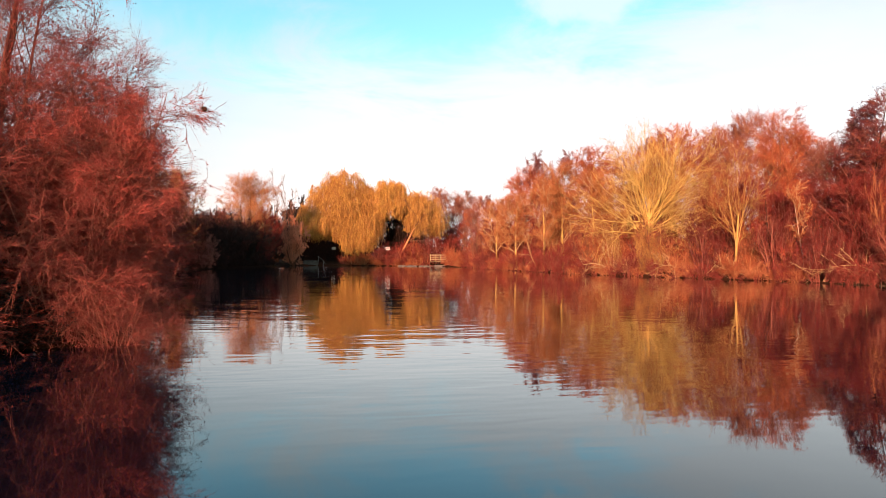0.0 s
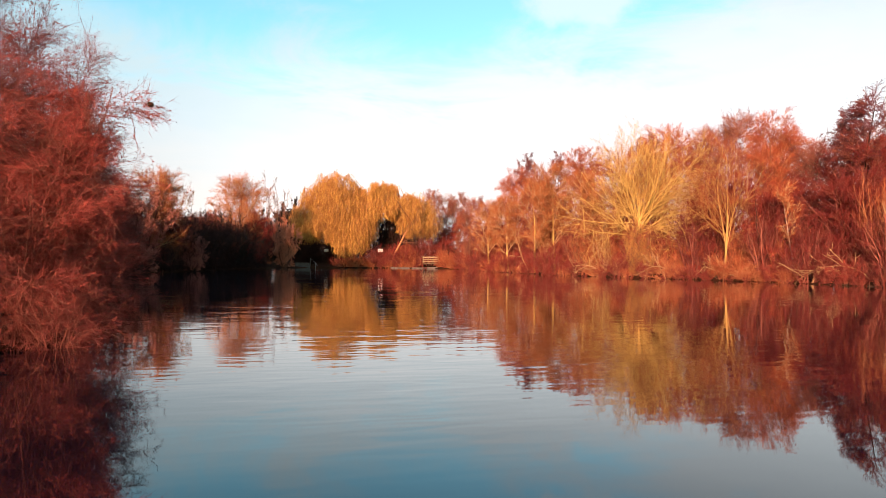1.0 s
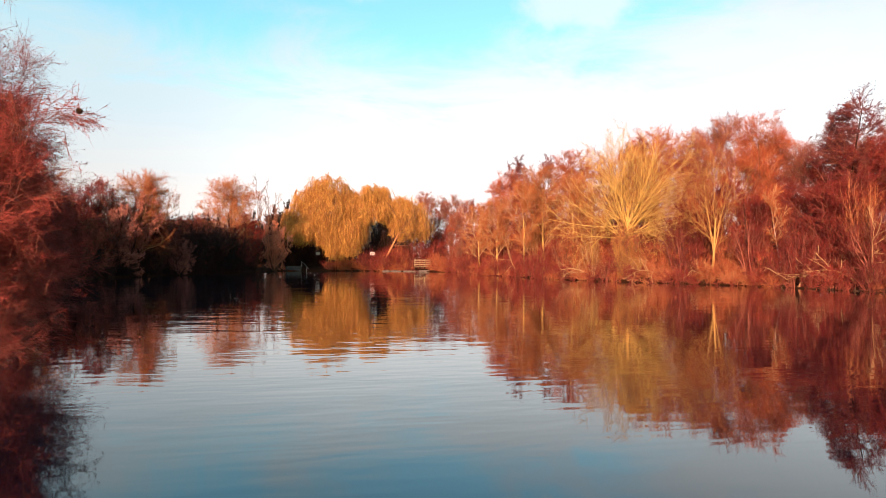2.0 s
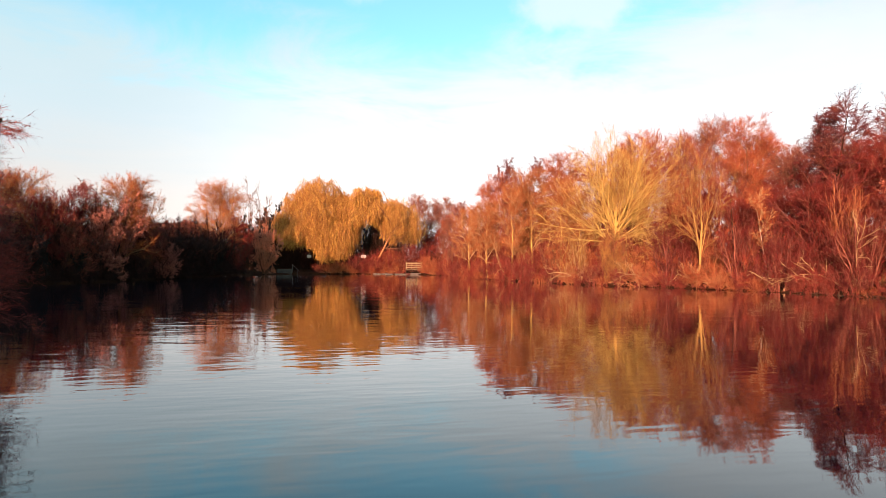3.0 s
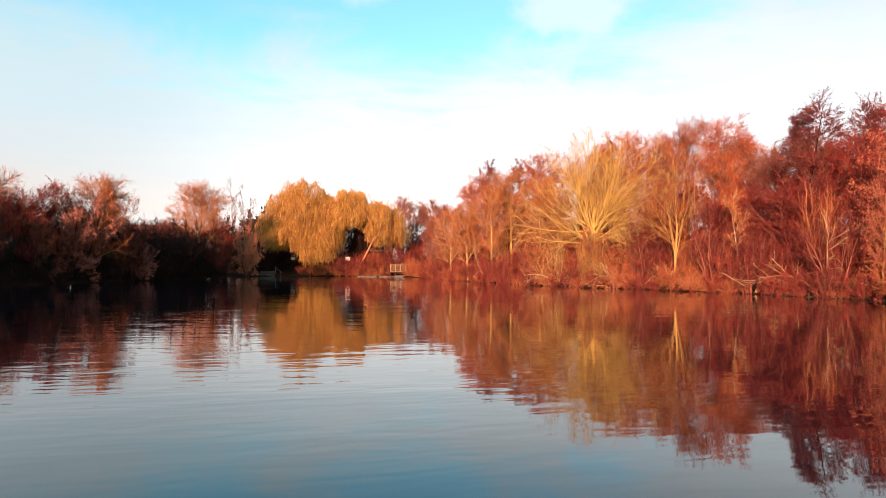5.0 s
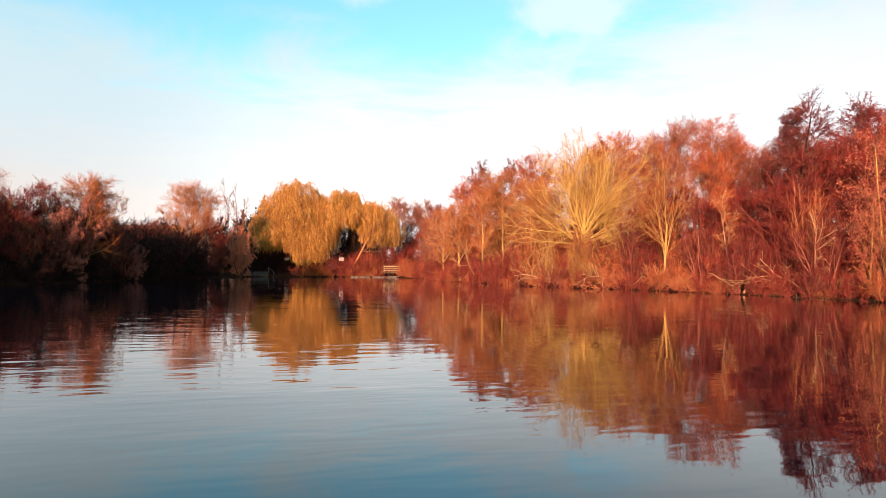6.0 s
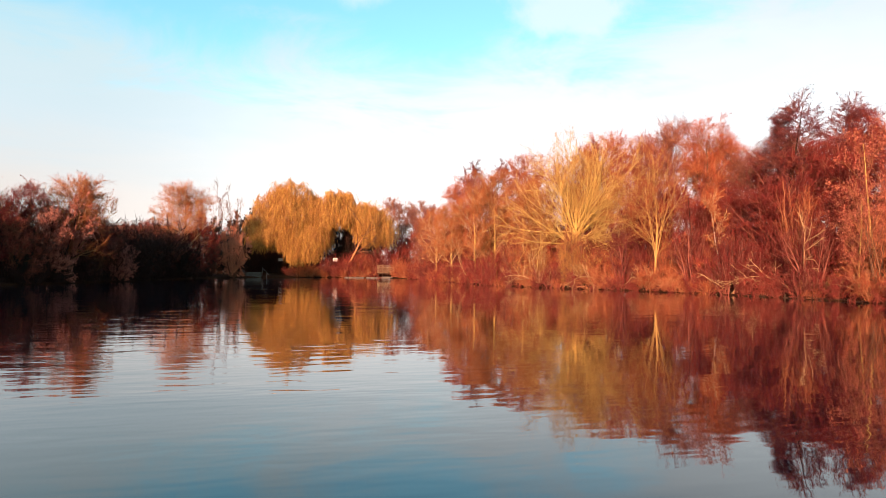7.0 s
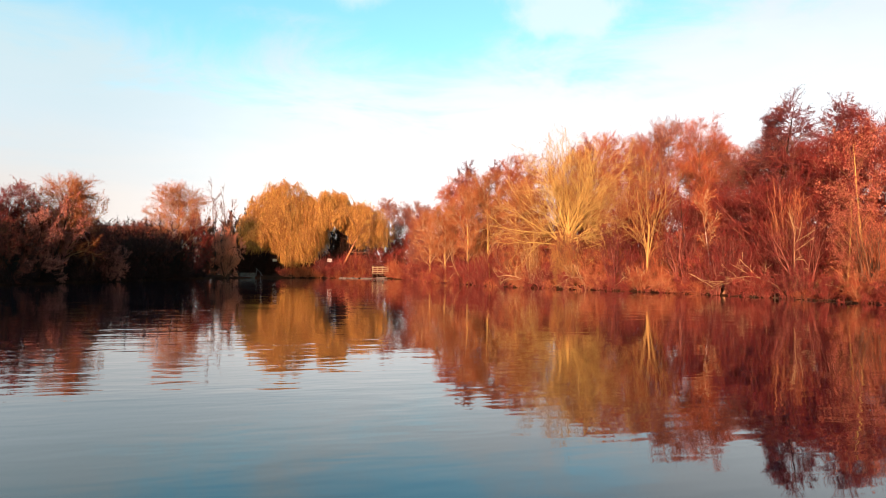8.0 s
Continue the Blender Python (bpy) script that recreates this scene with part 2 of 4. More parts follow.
# ---- pond, ground ----
SHORE = np.array([
    (-14, -9), (-11.5, 4), (-10.6, 12.2), (-8.2, 12.7), (-7.0, 13.5), (-7.5, 15.6), (-9.6, 20), (-18, 32), (-36, 45), (-35, 57),
    (-32.5, 64), (-31.5, 73), (-30.5, 85), (-30, 98), (-27.5, 110), (-24, 116), (-18, 118.5), (-8, 121), (0, 120.5), (4.5, 112), (7, 101),
    (10.5, 88), (15, 76), (21.8, 67.5), (28.8, 61.0), (33.0, 53.2), (36.2, 46.5), (38.2, 38), (41, 24), (42, 6)], dtype=float)


def rounded_shore(points, times=3):
    for _ in range(times):
        nxt = np.roll(points, -1, axis=0)
        points = np.stack((points * 0.75 + nxt * 0.25, points * 0.25 + nxt * 0.75), axis=1).reshape(-1, 2)
    return points


BANK = rounded_shore(SHORE, 2)


def shore_gap(p):
    """Distance to the shore line: positive on land, negative over water."""
    a, b = BANK, np.roll(BANK, -1, axis=0)
    best = np.full(len(p), 1e9)
    inside = np.zeros(len(p), dtype=bool)
    for (ax, ay), (bx, by) in zip(a, b):
        ex, ey = bx - ax, by - ay
        f = np.clip(((p[:, 0] - ax) * ex + (p[:, 1] - ay) * ey) / (ex * ex + ey * ey), 0, 1)
        best = np.minimum(best, np.hypot(p[:, 0] - ax - f * ex, p[:, 1] - ay - f * ey))
        cross = (ay > p[:, 1]) != (by > p[:, 1])
        with np.errstate(divide="ignore", invalid="ignore"):
            inside ^= cross & (p[:, 0] < (bx - ax) * (p[:, 1] - ay) / (by - ay) + ax)
    return np.where(inside, -best, best)


def land(p):
    """Ground height."""
    g = shore_gap(p)
    rough = 0.10 * np.sin(p[:, 0] * 0.9 + np.sin(p[:, 1] * 0.7)) * np.sin(p[:, 1] * 1.1 + 1.3) + 0.05 * np.sin(p[:, 0] * 2.3 + p[:, 1] * 1.9)
    up_bank = 0.06 + 0.5 * (1 - np.exp(-np.maximum(g, 0) / 3.0)) + 0.5 * np.clip((g - 8) / 60, 0, 1)
    down = np.clip(g * 0.7, -1.2, 0.0)
    s = np.clip(g / 0.5 + 0.5, 0, 1)
    return down * (1 - s) + (up_bank + rough * np.clip(g / 2, 0, 1)) * s


def height_at(x, y):
    return float(land(np.array([(x, y)], dtype=float))[0])


gx = np.concatenate((-np.geomspace(3000, 90, 14), np.arange(-80, 81, 1.0), np.geomspace(90, 3000, 14)))
gy = np.concatenate((-np.geomspace(3000, 40, 14), np.arange(-30, 160, 1.0), np.geomspace(170, 3000, 14)))
mx, my = np.meshgrid(gx, gy, indexing="xy")
flat = np.stack((mx.ravel(), my.ravel()), axis=1)
gv = np.concatenate((flat, land(flat)[:, None]), axis=1)
ii, jj = np.meshgrid(np.arange(len(gx) - 1), np.arange(len(gy) - 1), indexing="xy")
q = (jj * len(gx) + ii).ravel()
gf = np.stack((q, q + 1, q + 1 + len(gx), q + len(gx)), axis=1)
tagged(piece("ground", [(gv, gf)], GROUND), "brown leaf-littered ground and banks round the pond", "ground", kind="structure")

wv = np.array([(-90, -40, 0), (90, -40, 0), (90, 150, 0), (-90, 150, 0)], dtype=float)
tagged(piece("water", [(wv, np.array([(0, 1, 2, 3)]))], WATER, smooth=False), "dark calm pond water with faint ripples mirroring trees and sky", "water", kind="structure")

# ---- tree tools ----
FORMS = {}  # boughs of each tree, by its name

def unit(v):
    return v / np.maximum(np.linalg.norm(v, axis=-1, keepdims=True), 1e-9)


def bend_lines(rng, start, way, length, k, wobble, lift):
    """Polylines from start along way; lift turns them up (plus) or down (minus) on their way."""
    n = len(start)
    out = np.zeros((n, k, 3))
    out[:, 0] = start
    d = unit(way)
    step = (length / (k - 1))[:, None]
    for i in range(1, k):
        d = unit(d + rng.normal(0, wobble, (n, 3)) + np.array((0, 0, 1.0)) * np.reshape(lift, (-1, 1)))
        out[:, i] = out[:, i - 1] + d * step
    return out


def side_shoots(rng, lines, radii, per, span, angle, long, k, wobble, lift, thick=0.6, shape=None, tip=0.25, level=1.0):
    """Children of lines: per each, starting within span of their length, at angle (low, high degrees) to them."""
    n, kk = lines.shape[:2]
    idx = np.repeat(np.arange(n), per)
    f = rng.uniform(span[0], span[1], len(idx))
    if per > 1:
        f = (np.tile((np.arange(per) + 0.0) / per, n) + rng.uniform(0, 1.0 / per, len(idx))) * (span[1] - span[0]) + span[0]
    s = np.clip(f * (kk - 1), 0, kk - 1.001)
    i, r = s.astype(int), (s - s.astype(int))[:, None]
    at = lines[idx, i] * (1 - r) + lines[idx, i + 1] * r
    along = unit(lines[idx, i + 1] - lines[idx, i])
    rad = radii[idx, i] * (1 - r[:, 0]) + radii[idx, i + 1] * r[:, 0]
    side = rng.normal(0, 1, at.shape)
    side = unit(side - along * np.sum(side * along, axis=1, keepdims=True))
    a = np.radians(rng.uniform(angle[0], angle[1], len(idx)))[:, None]
    way = (along * np.cos(a) + side * np.sin(a)) * np.array((1.0, 1.0, level))
    length = rng.uniform(long[0], long[1], len(idx)) * (shape(f) if shape else 1.0)
    new_lines = bend_lines(rng, at, way, length, k, wobble, lift)
    r0 = np.minimum(rad * thick, 0.02 * length + 0.004)
    new_radii = r0[:, None] * np.linspace(1, tip, k)[None]
    return new_lines, new_radii


def tubes(lines, radii, sides):
    n, k = lines.shape[:2]
    t = unit(np.gradient(lines, axis=1))
    ref = np.where(np.abs(t[..., 2:3]) > 0.9, np.array((1.0, 0, 0)), np.array((0, 0, 1.0)))
    u = unit(np.cross(t, ref))
    v = np.cross(t, u)
    a = np.arange(sides) * 2 * np.pi / sides
    ring = u[:, :, None] * np.cos(a)[None, None, :, None] + v[:, :, None] * np.sin(a)[None, None, :, None]
    pts = lines[:, :, None] + ring * radii[:, :, None, None]
    base = (np.arange(n) * k * sides)[:, None, None] + (np.arange(k - 1) * sides)[None, :, None] + np.arange(sides)[None, None]
    nxt = (np.arange(n) * k * sides)[:, None, None] + (np.arange(k - 1) * sides)[None, :, None] + ((np.arange(sides) + 1) % sides)[None, None]
    return pts.reshape(-1, 3), np.stack((base, nxt, nxt + sides, base + sides), axis=-1).reshape(-1, 4)


def spikes(rng, lines, per, long, radius, angle, lift=0.0, span=(0.1, 1.0), fine=False, level=1.0):
    """Fine twigs: three-sided spikes along lines, all tapering to a point."""
    radii = np.full(lines.shape[:2], radius * 3)
    tw, _ = side_shoots(rng, lines, radii, per, span, angle, long, 2, 0.12, lift, level=level)
    return thorns(rng, tw, radius, fine), tw


def thorns(rng, lines, radius, fine=False):
    a, b = lines[:, 0], lines[:, -1]
    d = unit(b - a)
    u = unit(np.cross(d, rng.normal(0, 1, d.shape)))
    v = np.cross(d, u)
    r = radius * rng.uniform(0.7, 1.3, (len(a), 1))
    if fine:
        return np.stack((a + u * r, a - u * r, b), axis=1).reshape(-1, 3), np.arange(len(a) * 3).reshape(-1, 3)
    pts = np.stack((a + u * r, a - u * r * 0.5 + v * r * 0.87, a - u * r * 0.5 - v * r * 0.87, b), axis=1)
    o = (np.arange(len(a)) * 4)[:, None, None]
    f = (o + np.array(((0, 1, 3), (1, 2, 3), (2, 0, 3)))[None]).reshape(-1, 3)
    return pts.reshape(-1, 3), f


def leaf_quads(rng, at, size, stretch=1.6, hang=0.3, fine=False):
    """Folded leaf blades of two triangles each at the given places."""
    n = len(at)
    d = unit(rng.normal(0, 1, (n, 3)) + np.array((0, 0, -hang * 3)))
    u = unit(np.cross(d, rng.normal(0, 1, (n, 3))))
    s = size * rng.uniform(0.6, 1.35, (n, 1))
    if fine:
        return np.stack((at + u * s * 0.4, at - u * s * 0.4 + d * s * 0.3, at + d * s * stretch * 0.7), axis=1).reshape(-1, 3), np.arange(n * 3).reshape(-1, 3)
    fold = np.cross(d, u) * s * 0.18
    pts = np.stack((at, at + d * s * 0.55 * stretch / 1.6 + u * s * 0.42 + fold, at + d * s * stretch * 0.7, at + d * s * 0.55 * stretch / 1.6 - u * s * 0.42 + fold), axis=1)
    o = (np.arange(n) * 4)[:, None, None]
    return pts.reshape(-1, 3), (o + np.array(((0, 1, 2), (0, 2, 3)))[None]).reshape(-1, 3)


def points_on(rng, lines, count):
    n, k = lines.shape[:2]
    i, j, f = rng.integers(0, n, count), rng.integers(0, k - 1, count), rng.uniform(0, 1, (count, 1))
    return lines[i, j] * (1 - f) + lines[i, j + 1] * f


def clumps(rng, at, size):
    """A slow random field from -1 to 1: growth gathers in clumps of about that size."""
    f = np.zeros(len(at))
    for _ in range(7):
        k = unit(rng.normal(0, 1, 3)) * 2 * np.pi / (size * rng.uniform(1.2, 2.8))
        f += np.sin(at @ k + rng.uniform(0, 6.28))
    return f / 2.6


def tree(name, seed, H, R, mats, label, trunk_r=0.22, clear=0.25, n1=16, ang1=(35, 65), n2=8, n3=6, n4=7, lift=0.06, shape="round",
         twig=0.55, twig_r=0.011, leaves=0, leaf_size=0.09, wobble=0.10, lean=(0.0, 0.0), stems=1, category="tree", twig_lift=0.05, bough=0.028, flare=0.22, fine=True, level=1.0, spray=1.0, thin=-0.60, clump=0.0, domed=False):
    """A tree: trunk with limbs, branches, fine twigs and, where it has them, leaves."""
    if fine:
        twig_r, n4 = twig_r * 0.66, round(n4 * 1.5)
    rng = np.random.default_rng(seed)
    root = new(name)
    root.empty_display_size = 0.3
    starts = np.zeros((stems, 3))
    ways = np.tile(np.array((lean[0], lean[1], 1.0)), (stems, 1))
    if stems > 1:
        a = np.arange(stems) * 2 * np.pi / stems + rng.uniform(0, 1, stems)
        starts[:, 0], starts[:, 1] = np.cos(a) * 0.25, np.sin(a) * 0.25
        ways[:, 0] += np.cos(a) * flare
        ways[:, 1] += np.sin(a) * flare
    starts[:, 2] = -0.35
    hs = H * 0.93 * np.where(np.arange(stems) == 0, 1.0, rng.uniform(0.7, 0.95, stems))
    if shape == "fan":
        hs = hs * 0.45
    trunk = bend_lines(rng, starts, ways, hs, 12, wobble * 0.35, 0.03)
    tr = trunk_r * np.linspace(1, 0.12, 12)[None] * np.linspace(1, 0.75, stems)[:, None]
    tr[:, 0] *= 1.35
    form = {"round": lambda f: 0.45 + 0.75 * np.sin(np.pi * np.clip((f - clear) / (1 - clear) * 0.85 + 0.12, 0, 1)),
            "spire": lambda f: 0.16 + 1.05 * np.clip(1 - (f - clear) / (1 - clear), 0, 1) ** 0.95 * (1 + 0.22 * np.sin(f * 31)),
            "cone": lambda f: 1.22 - 1.08 * (f - clear) / (1 - clear),
            "fan": lambda f: 0.8 + 0.3 * f,
            "vase": lambda f: 1.35 - 0.75 * (f - clear) / (1 - clear)}[shape]
    per1 = max(3, n1 // stems)
    if shape == "fan":
        tr = trunk_r * np.linspace(1, 0.6, 12)[None]
        l1, r1 = side_shoots(rng, trunk, tr, per1, (clear, 1.0), ang1, (H * 0.42, H * 0.62), 8, wobble * 0.8, lift, 0.5, form, 0.12)
        r1 *= 0.62
    else:
        l1, r1 = side_shoots(rng, trunk, tr, per1, (clear, 0.97), ang1, (R * 0.8, R * 1.15), 7, wobble, lift, 0.55, form)
    l2, r2 = side_shoots(rng, l1, r1, n2, (0.22, 0.98), (25, 60), (R * 0.28 * spray, R * 0.55 * spray), 4, wobble, lift * 0.8, 0.6, level=level)
    l3, r3 = side_shoots(rng, l2, r2, n3, (0.15, 1.0), (20, 60), (R * 0.14 * spray, R * 0.30 * spray), 3, wobble, lift * 0.6, 0.6, level=level)
    sp, tw = spikes(rng, np.concatenate((l3, l2[:, 1:4])), n4, (twig * 0.5, twig * 1.4), twig_r, (14, 58), twig_lift, fine=True, level=level)
    ends = tw[:, 1]
    fit_z, fit_r = H / np.percentile(ends[:, 2], 99.7), R / np.percentile(np.hypot(ends[:, 0] - lean[0] * H * 0.6, ends[:, 1] - lean[1] * H * 0.6), 97)
    for lines in (trunk, l1, l2, l3, tw):
        lines *= np.array((fit_r, fit_r, fit_z))
    inside = lambda lines: (np.hypot(lines[:, -1, 0] - lean[0] * H * 0.6, lines[:, -1, 1] - lean[1] * H * 0.6) < R * 1.1) & (lines[:, -1, 2] < H * 1.02)
    if domed:
        within = inside
        inside = lambda lines: within(lines) & (np.sum(lines[:, -1, :2] ** 2, axis=1) / R ** 2 + (np.maximum(lines[:, -1, 2] / H - 0.45, 0) / 0.55) ** 2 < 1.12)
    kept1, kept2 = inside(l1), inside(l2)
    l1, r1, r2 = l1[kept1], r1[kept1], r2[kept2]
    l2, l3, tw = l2[kept2], l3[inside(l3)], tw[inside(tw)]
    own = np.random.default_rng(seed + 500)
    tw = tw[clumps(own, tw[:, 1], clump or R * 0.32) > thin + own.uniform(-0.25, 0.25, len(tw))]
    FORMS[root.name] = l2
    sp = thorns(rng, tw, twig_r, True)
    piece("trunk", [tubes(trunk, tr, 8)], mats[0], root)
    piece("branchwork", [tubes(l1, np.maximum(r1, bough), 5), tubes(l2, np.maximum(r2, bough * 0.75), 3),
                         thorns(rng, l3, bough * 0.7) if fine else tubes(l3, np.full(l3.shape[:2], bough * 0.6) * np.linspace(1, 0.4, 3), 3)], mats[1], root)
    piece("crown", [sp], mats[2], root, smooth=False)
    if leaves:
        piece("foliage", [leaf_quads(rng, points_on(rng, np.concatenate((tw, l3[:, ::2])), leaves), leaf_size, fine=fine)], mats[3], root, smooth=False)
    return tagged(root, label, category)


def shrub(name, seed, H, R, mats, label, stems=16, n2=7, n3=5, n4=8, twig=0.5, twig_r=0.010, leaves=0, leaf_size=0.08, lift=0.02, wobble=0.14, droop=0.06, spread=(20, 60), fine=True, bough=0.017, stem=0.012, category="shrub", level=1.0, thin=-0.60, clump=0.0):
    """A many-stemmed bush that fans out from its base."""
    if fine:
        twig_r, n4 = twig_r * 0.7, round(n4 * 1.4)
    rng = np.random.default_rng(seed)
    root = new(name)
    root.empty_display_size = 0.3
    a, out = rng.uniform(0, 2 * np.pi, stems), rng.uniform(0, 1, stems) ** 0.6
    starts = np.stack((np.cos(a) * R * 0.3 * out, np.sin(a) * R * 0.3 * out, np.full(stems, -0.25)), axis=1)
    ways = np.stack((np.cos(a) * out * R / H * 1.3, np.sin(a) * out * R / H * 1.3, np.ones(stems)), axis=1)
    st = bend_lines(rng, starts, ways, H * rng.uniform(0.72, 1.08, stems), 8, wobble * 0.6, lift - droop * out)
    sr = (stem * H) * rng.uniform(0.6, 1.2, (stems, 1)) * np.linspace(1, 0.2, 8)[None]
    l2, r2 = side_shoots(rng, st, sr, n2, (0.08, 0.98), spread, (H * 0.2, H * 0.42), 4, wobble, lift, 0.65, level=level)
    l3, r3 = side_shoots(rng, l2, r2, n3, (0.1, 1.0), (20, 65), (H * 0.08, H * 0.2), 3, wobble, lift, 0.65, level=level)
    sp, tw = spikes(rng, np.concatenate((l3, l2[:, 1:4])), n4, (twig * 0.5, twig * 1.4), twig_r, (14, 62), 0.05 * level, fine=True, level=level)
    ends = tw[:, 1]
    fit_z, fit_r = H / np.percentile(ends[:, 2], 99.5), R / np.percentile(np.hypot(ends[:, 0], ends[:, 1]), 96)
    for lines in (st, l2, l3, tw):
        lines *= np.array((fit_r, fit_r, fit_z))
    inside = lambda lines: (np.hypot(lines[:, -1, 0], lines[:, -1, 1]) < R * 1.1) & (lines[:, -1, 2] > -0.1)
    kept2 = inside(l2)
    r2 = r2[kept2]
    l2, l3, tw = l2[kept2], l3[inside(l3)], tw[inside(tw)]
    own = np.random.default_rng(seed + 500)
    tw = tw[clumps(own, tw[:, 1], clump or R * 0.32) > thin + own.uniform(-0.25, 0.25, len(tw))]
    sp = thorns(rng, tw, twig_r, True)
    piece("branchwork", [tubes(st, np.maximum(sr, bough), 5), tubes(l2, np.maximum(r2, bough * 0.75), 3),
                         thorns(rng, l3, bough * 0.8) if fine else tubes(l3, np.full(l3.shape[:2], bough * 0.6) * np.linspace(1, 0.4, 3), 3)], mats[0], root)
    piece("crown", [sp], mats[1], root, smooth=False)
    if leaves:
        piece("foliage", [leaf_quads(rng, points_on(rng, np.concatenate((tw, l3[:, ::2])), leaves), leaf_size, fine=fine)], mats[2], root, smooth=False)
    return tagged(root, label, category)


def stand(ob, x, y, turn=0.0, size=1.0, sink=0.05, tall=1.0):
    ob.matrix_basis = pose(x, y, height_at(x, y) - sink, 0, 0, turn) @ Matrix.Diagonal((size, size, size * tall, 1))
    return ob


def again(ob, x, y, turn=0.0, size=1.0, sink=0.05, tall=1.0, label="", group=""):
    kept = ob.matrix_basis.copy()
    ob.matrix_basis = Matrix()
    c = copy_thing(ob, pose(x, y, height_at(x, y) - sink, 0, 0, turn) @ Matrix.Diagonal((size, size, size * tall, 1)))
    ob.matrix_basis = kept
    return tagged(c, label, "", group)

# ---- trees on the sunlit bank ----
spreading = tree("bare_tree", 11, 18.2, 10.2, (BARK_OCHRE, BARK_OCHRE, TWIG_GOLD), "large spreading bare tree with ochre sunlit limbs on the bank",
                 trunk_r=0.40, clear=0.60, n1=58, ang1=(4, 105), n2=9, n3=6, n4=5, lift=0.03, wobble=0.15, shape="fan", bough=0.021, twig=0.9, twig_r=0.013, thin=-0.75)
stand(spreading, 23.6, 74.5)
forked = tree("bare_tree", 12, 15.4, 5.2, (BARK_STRAW, BARK_STRAW, TWIG_ORANGE), "slim forked bare tree with pale bark at the water's edge",
              trunk_r=0.15, clear=0.36, n1=20, ang1=(8, 78), n2=9, n3=6, n4=6, lift=0.05, shape="fan", bough=0.015, twig=0.7, twig_r=0.012)
stand(forked, 29.8, 64.3)
slim = tree("bare_tree", 13, 11.5, 3.4, (BARK_OCHRE, BARK_PALE, TWIG_PEACH), "small slender bare tree with a pale trunk", trunk_r=0.16, clear=0.25,
            n1=18, ang1=(22, 48), n2=7, n3=6, n4=9, shape="round", twig=0.7, twig_r=0.018)
stand(slim, 10.7, 91.0)
russet = tree("russet_tree", 14, 18.6, 4.4, (BARK_BROWN, BARK_RUST, TWIG_ORANGE, LEAF_RUST), "tall russet-twigged tree with a fuzzy crown in the wood",
              trunk_r=0.2, clear=0.22, n1=28, ang1=(25, 50), n2=7, n3=6, n4=9, shape="round", twig=0.9, twig_r=0.019, leaves=6000, leaf_size=0.11)
stand(russet, 33.0, 79.5)
brown = tree("brown_tree", 15, 17.6, 4.4, (BARK_BROWN, BARK_RUST, TWIG_BROWN), "bare brown tree with dense fine twigs in the wood",
             trunk_r=0.2, clear=0.2, n1=28, ang1=(25, 55), n2=7, n3=6, n4=9, shape="round", twig=0.9, twig_r=0.019)
stand(brown, 42, 77)
alder = tree("alder_tree", 16, 18.8, 5.4, (BARK_DARK, BARK_ROSE, TWIG_RED, LEAF_PLUM), "tall dark plum-brown alder with level boughs and old leaves",
             trunk_r=0.26, clear=0.12, n1=84, ang1=(55, 88), n2=7, n3=4, n4=5, level=0.6, spray=0.6, shape="spire", twig=0.45, twig_r=0.012, leaves=36000, leaf_size=0.085, lift=0.05, thin=-0.35, clump=1.3)
stand(alder, 40.2, 60.2, 0, 0.955)
poplar = tree("leafy_poplar", 17, 13.2, 3.2, (BARK_OCHRE, BARK_RUST, TWIG_RED, LEAF_PINK), "slim tree with pale trunk and sparse pinkish leaves at the waterside",
              trunk_r=0.13, clear=0.12, n1=28, ang1=(30, 60), n2=6, n3=5, n4=4, shape="round", twig=0.5, leaves=3600, leaf_size=0.125, lift=0.04, bough=0.012)
stand(poplar, 40.9, 48.8)
birch = tree("birch_tree", 18, 9.6, 1.7, (BARK_WHITE, BARK_PALE, TWIG_ORANGE, LEAF_ORANGE), "thin leaning white-stemmed birch", trunk_r=0.10, clear=0.4,
             n1=14, ang1=(25, 50), n2=6, n3=5, n4=5, shape="round", twig=0.45, leaves=700, leaf_size=0.13, lean=(-0.16, 0.0))
stand(birch, 34.9, 60.5)
plum = tree("red_tree", 19, 11.0, 3.8, (BARK_DARK, BARK_ROSE, TWIG_RED), "rounded red-twigged bare tree", trunk_r=0.16, clear=0.08, n1=30, ang1=(30, 65),
            n2=7, n3=6, n4=9, shape="round", twig=0.75, twig_r=0.019, stems=3)
stand(plum, 38.6, 57.6)

coarse_brown = tree("brown_tree", 20, 17.6, 4.6, (BARK_BROWN, BARK_BROWN, TWIG_BROWN), "bare brown tree deep in the wood", trunk_r=0.2, clear=0.12,
                    n1=24, ang1=(28, 58), n2=6, n3=5, n4=5, shape="round", twig=1.0, twig_r=0.03)
stand(coarse_brown, 28, 98)
coarse_russet = tree("russet_tree", 21, 18.0, 4.6, (BARK_BROWN, BARK_BROWN, TWIG_ORANGE), "russet bare tree deep in the wood", trunk_r=0.2, clear=0.12,
                     n1=24, ang1=(28, 58), n2=6, n3=5, n4=5, shape="round", twig=1.0, twig_r=0.03)
stand(coarse_russet, 38, 90)
knobby = tree("knobby_alder", 22, 17.4, 2.7, (BARK_BROWN, BARK_ROSE, TWIG_BROWN, LEAF_PLUM), "thin alder with dark clusters of cones and old leaves",
              trunk_r=0.13, clear=0.3, n1=24, ang1=(28, 60), n2=6, n3=5, n4=4, shape="round", twig=0.5, twig_r=0.012, bough=0.016, leaves=4200, leaf_size=0.13, thin=0.0, clump=1.0)
stand(knobby, 12.9, 94.5)
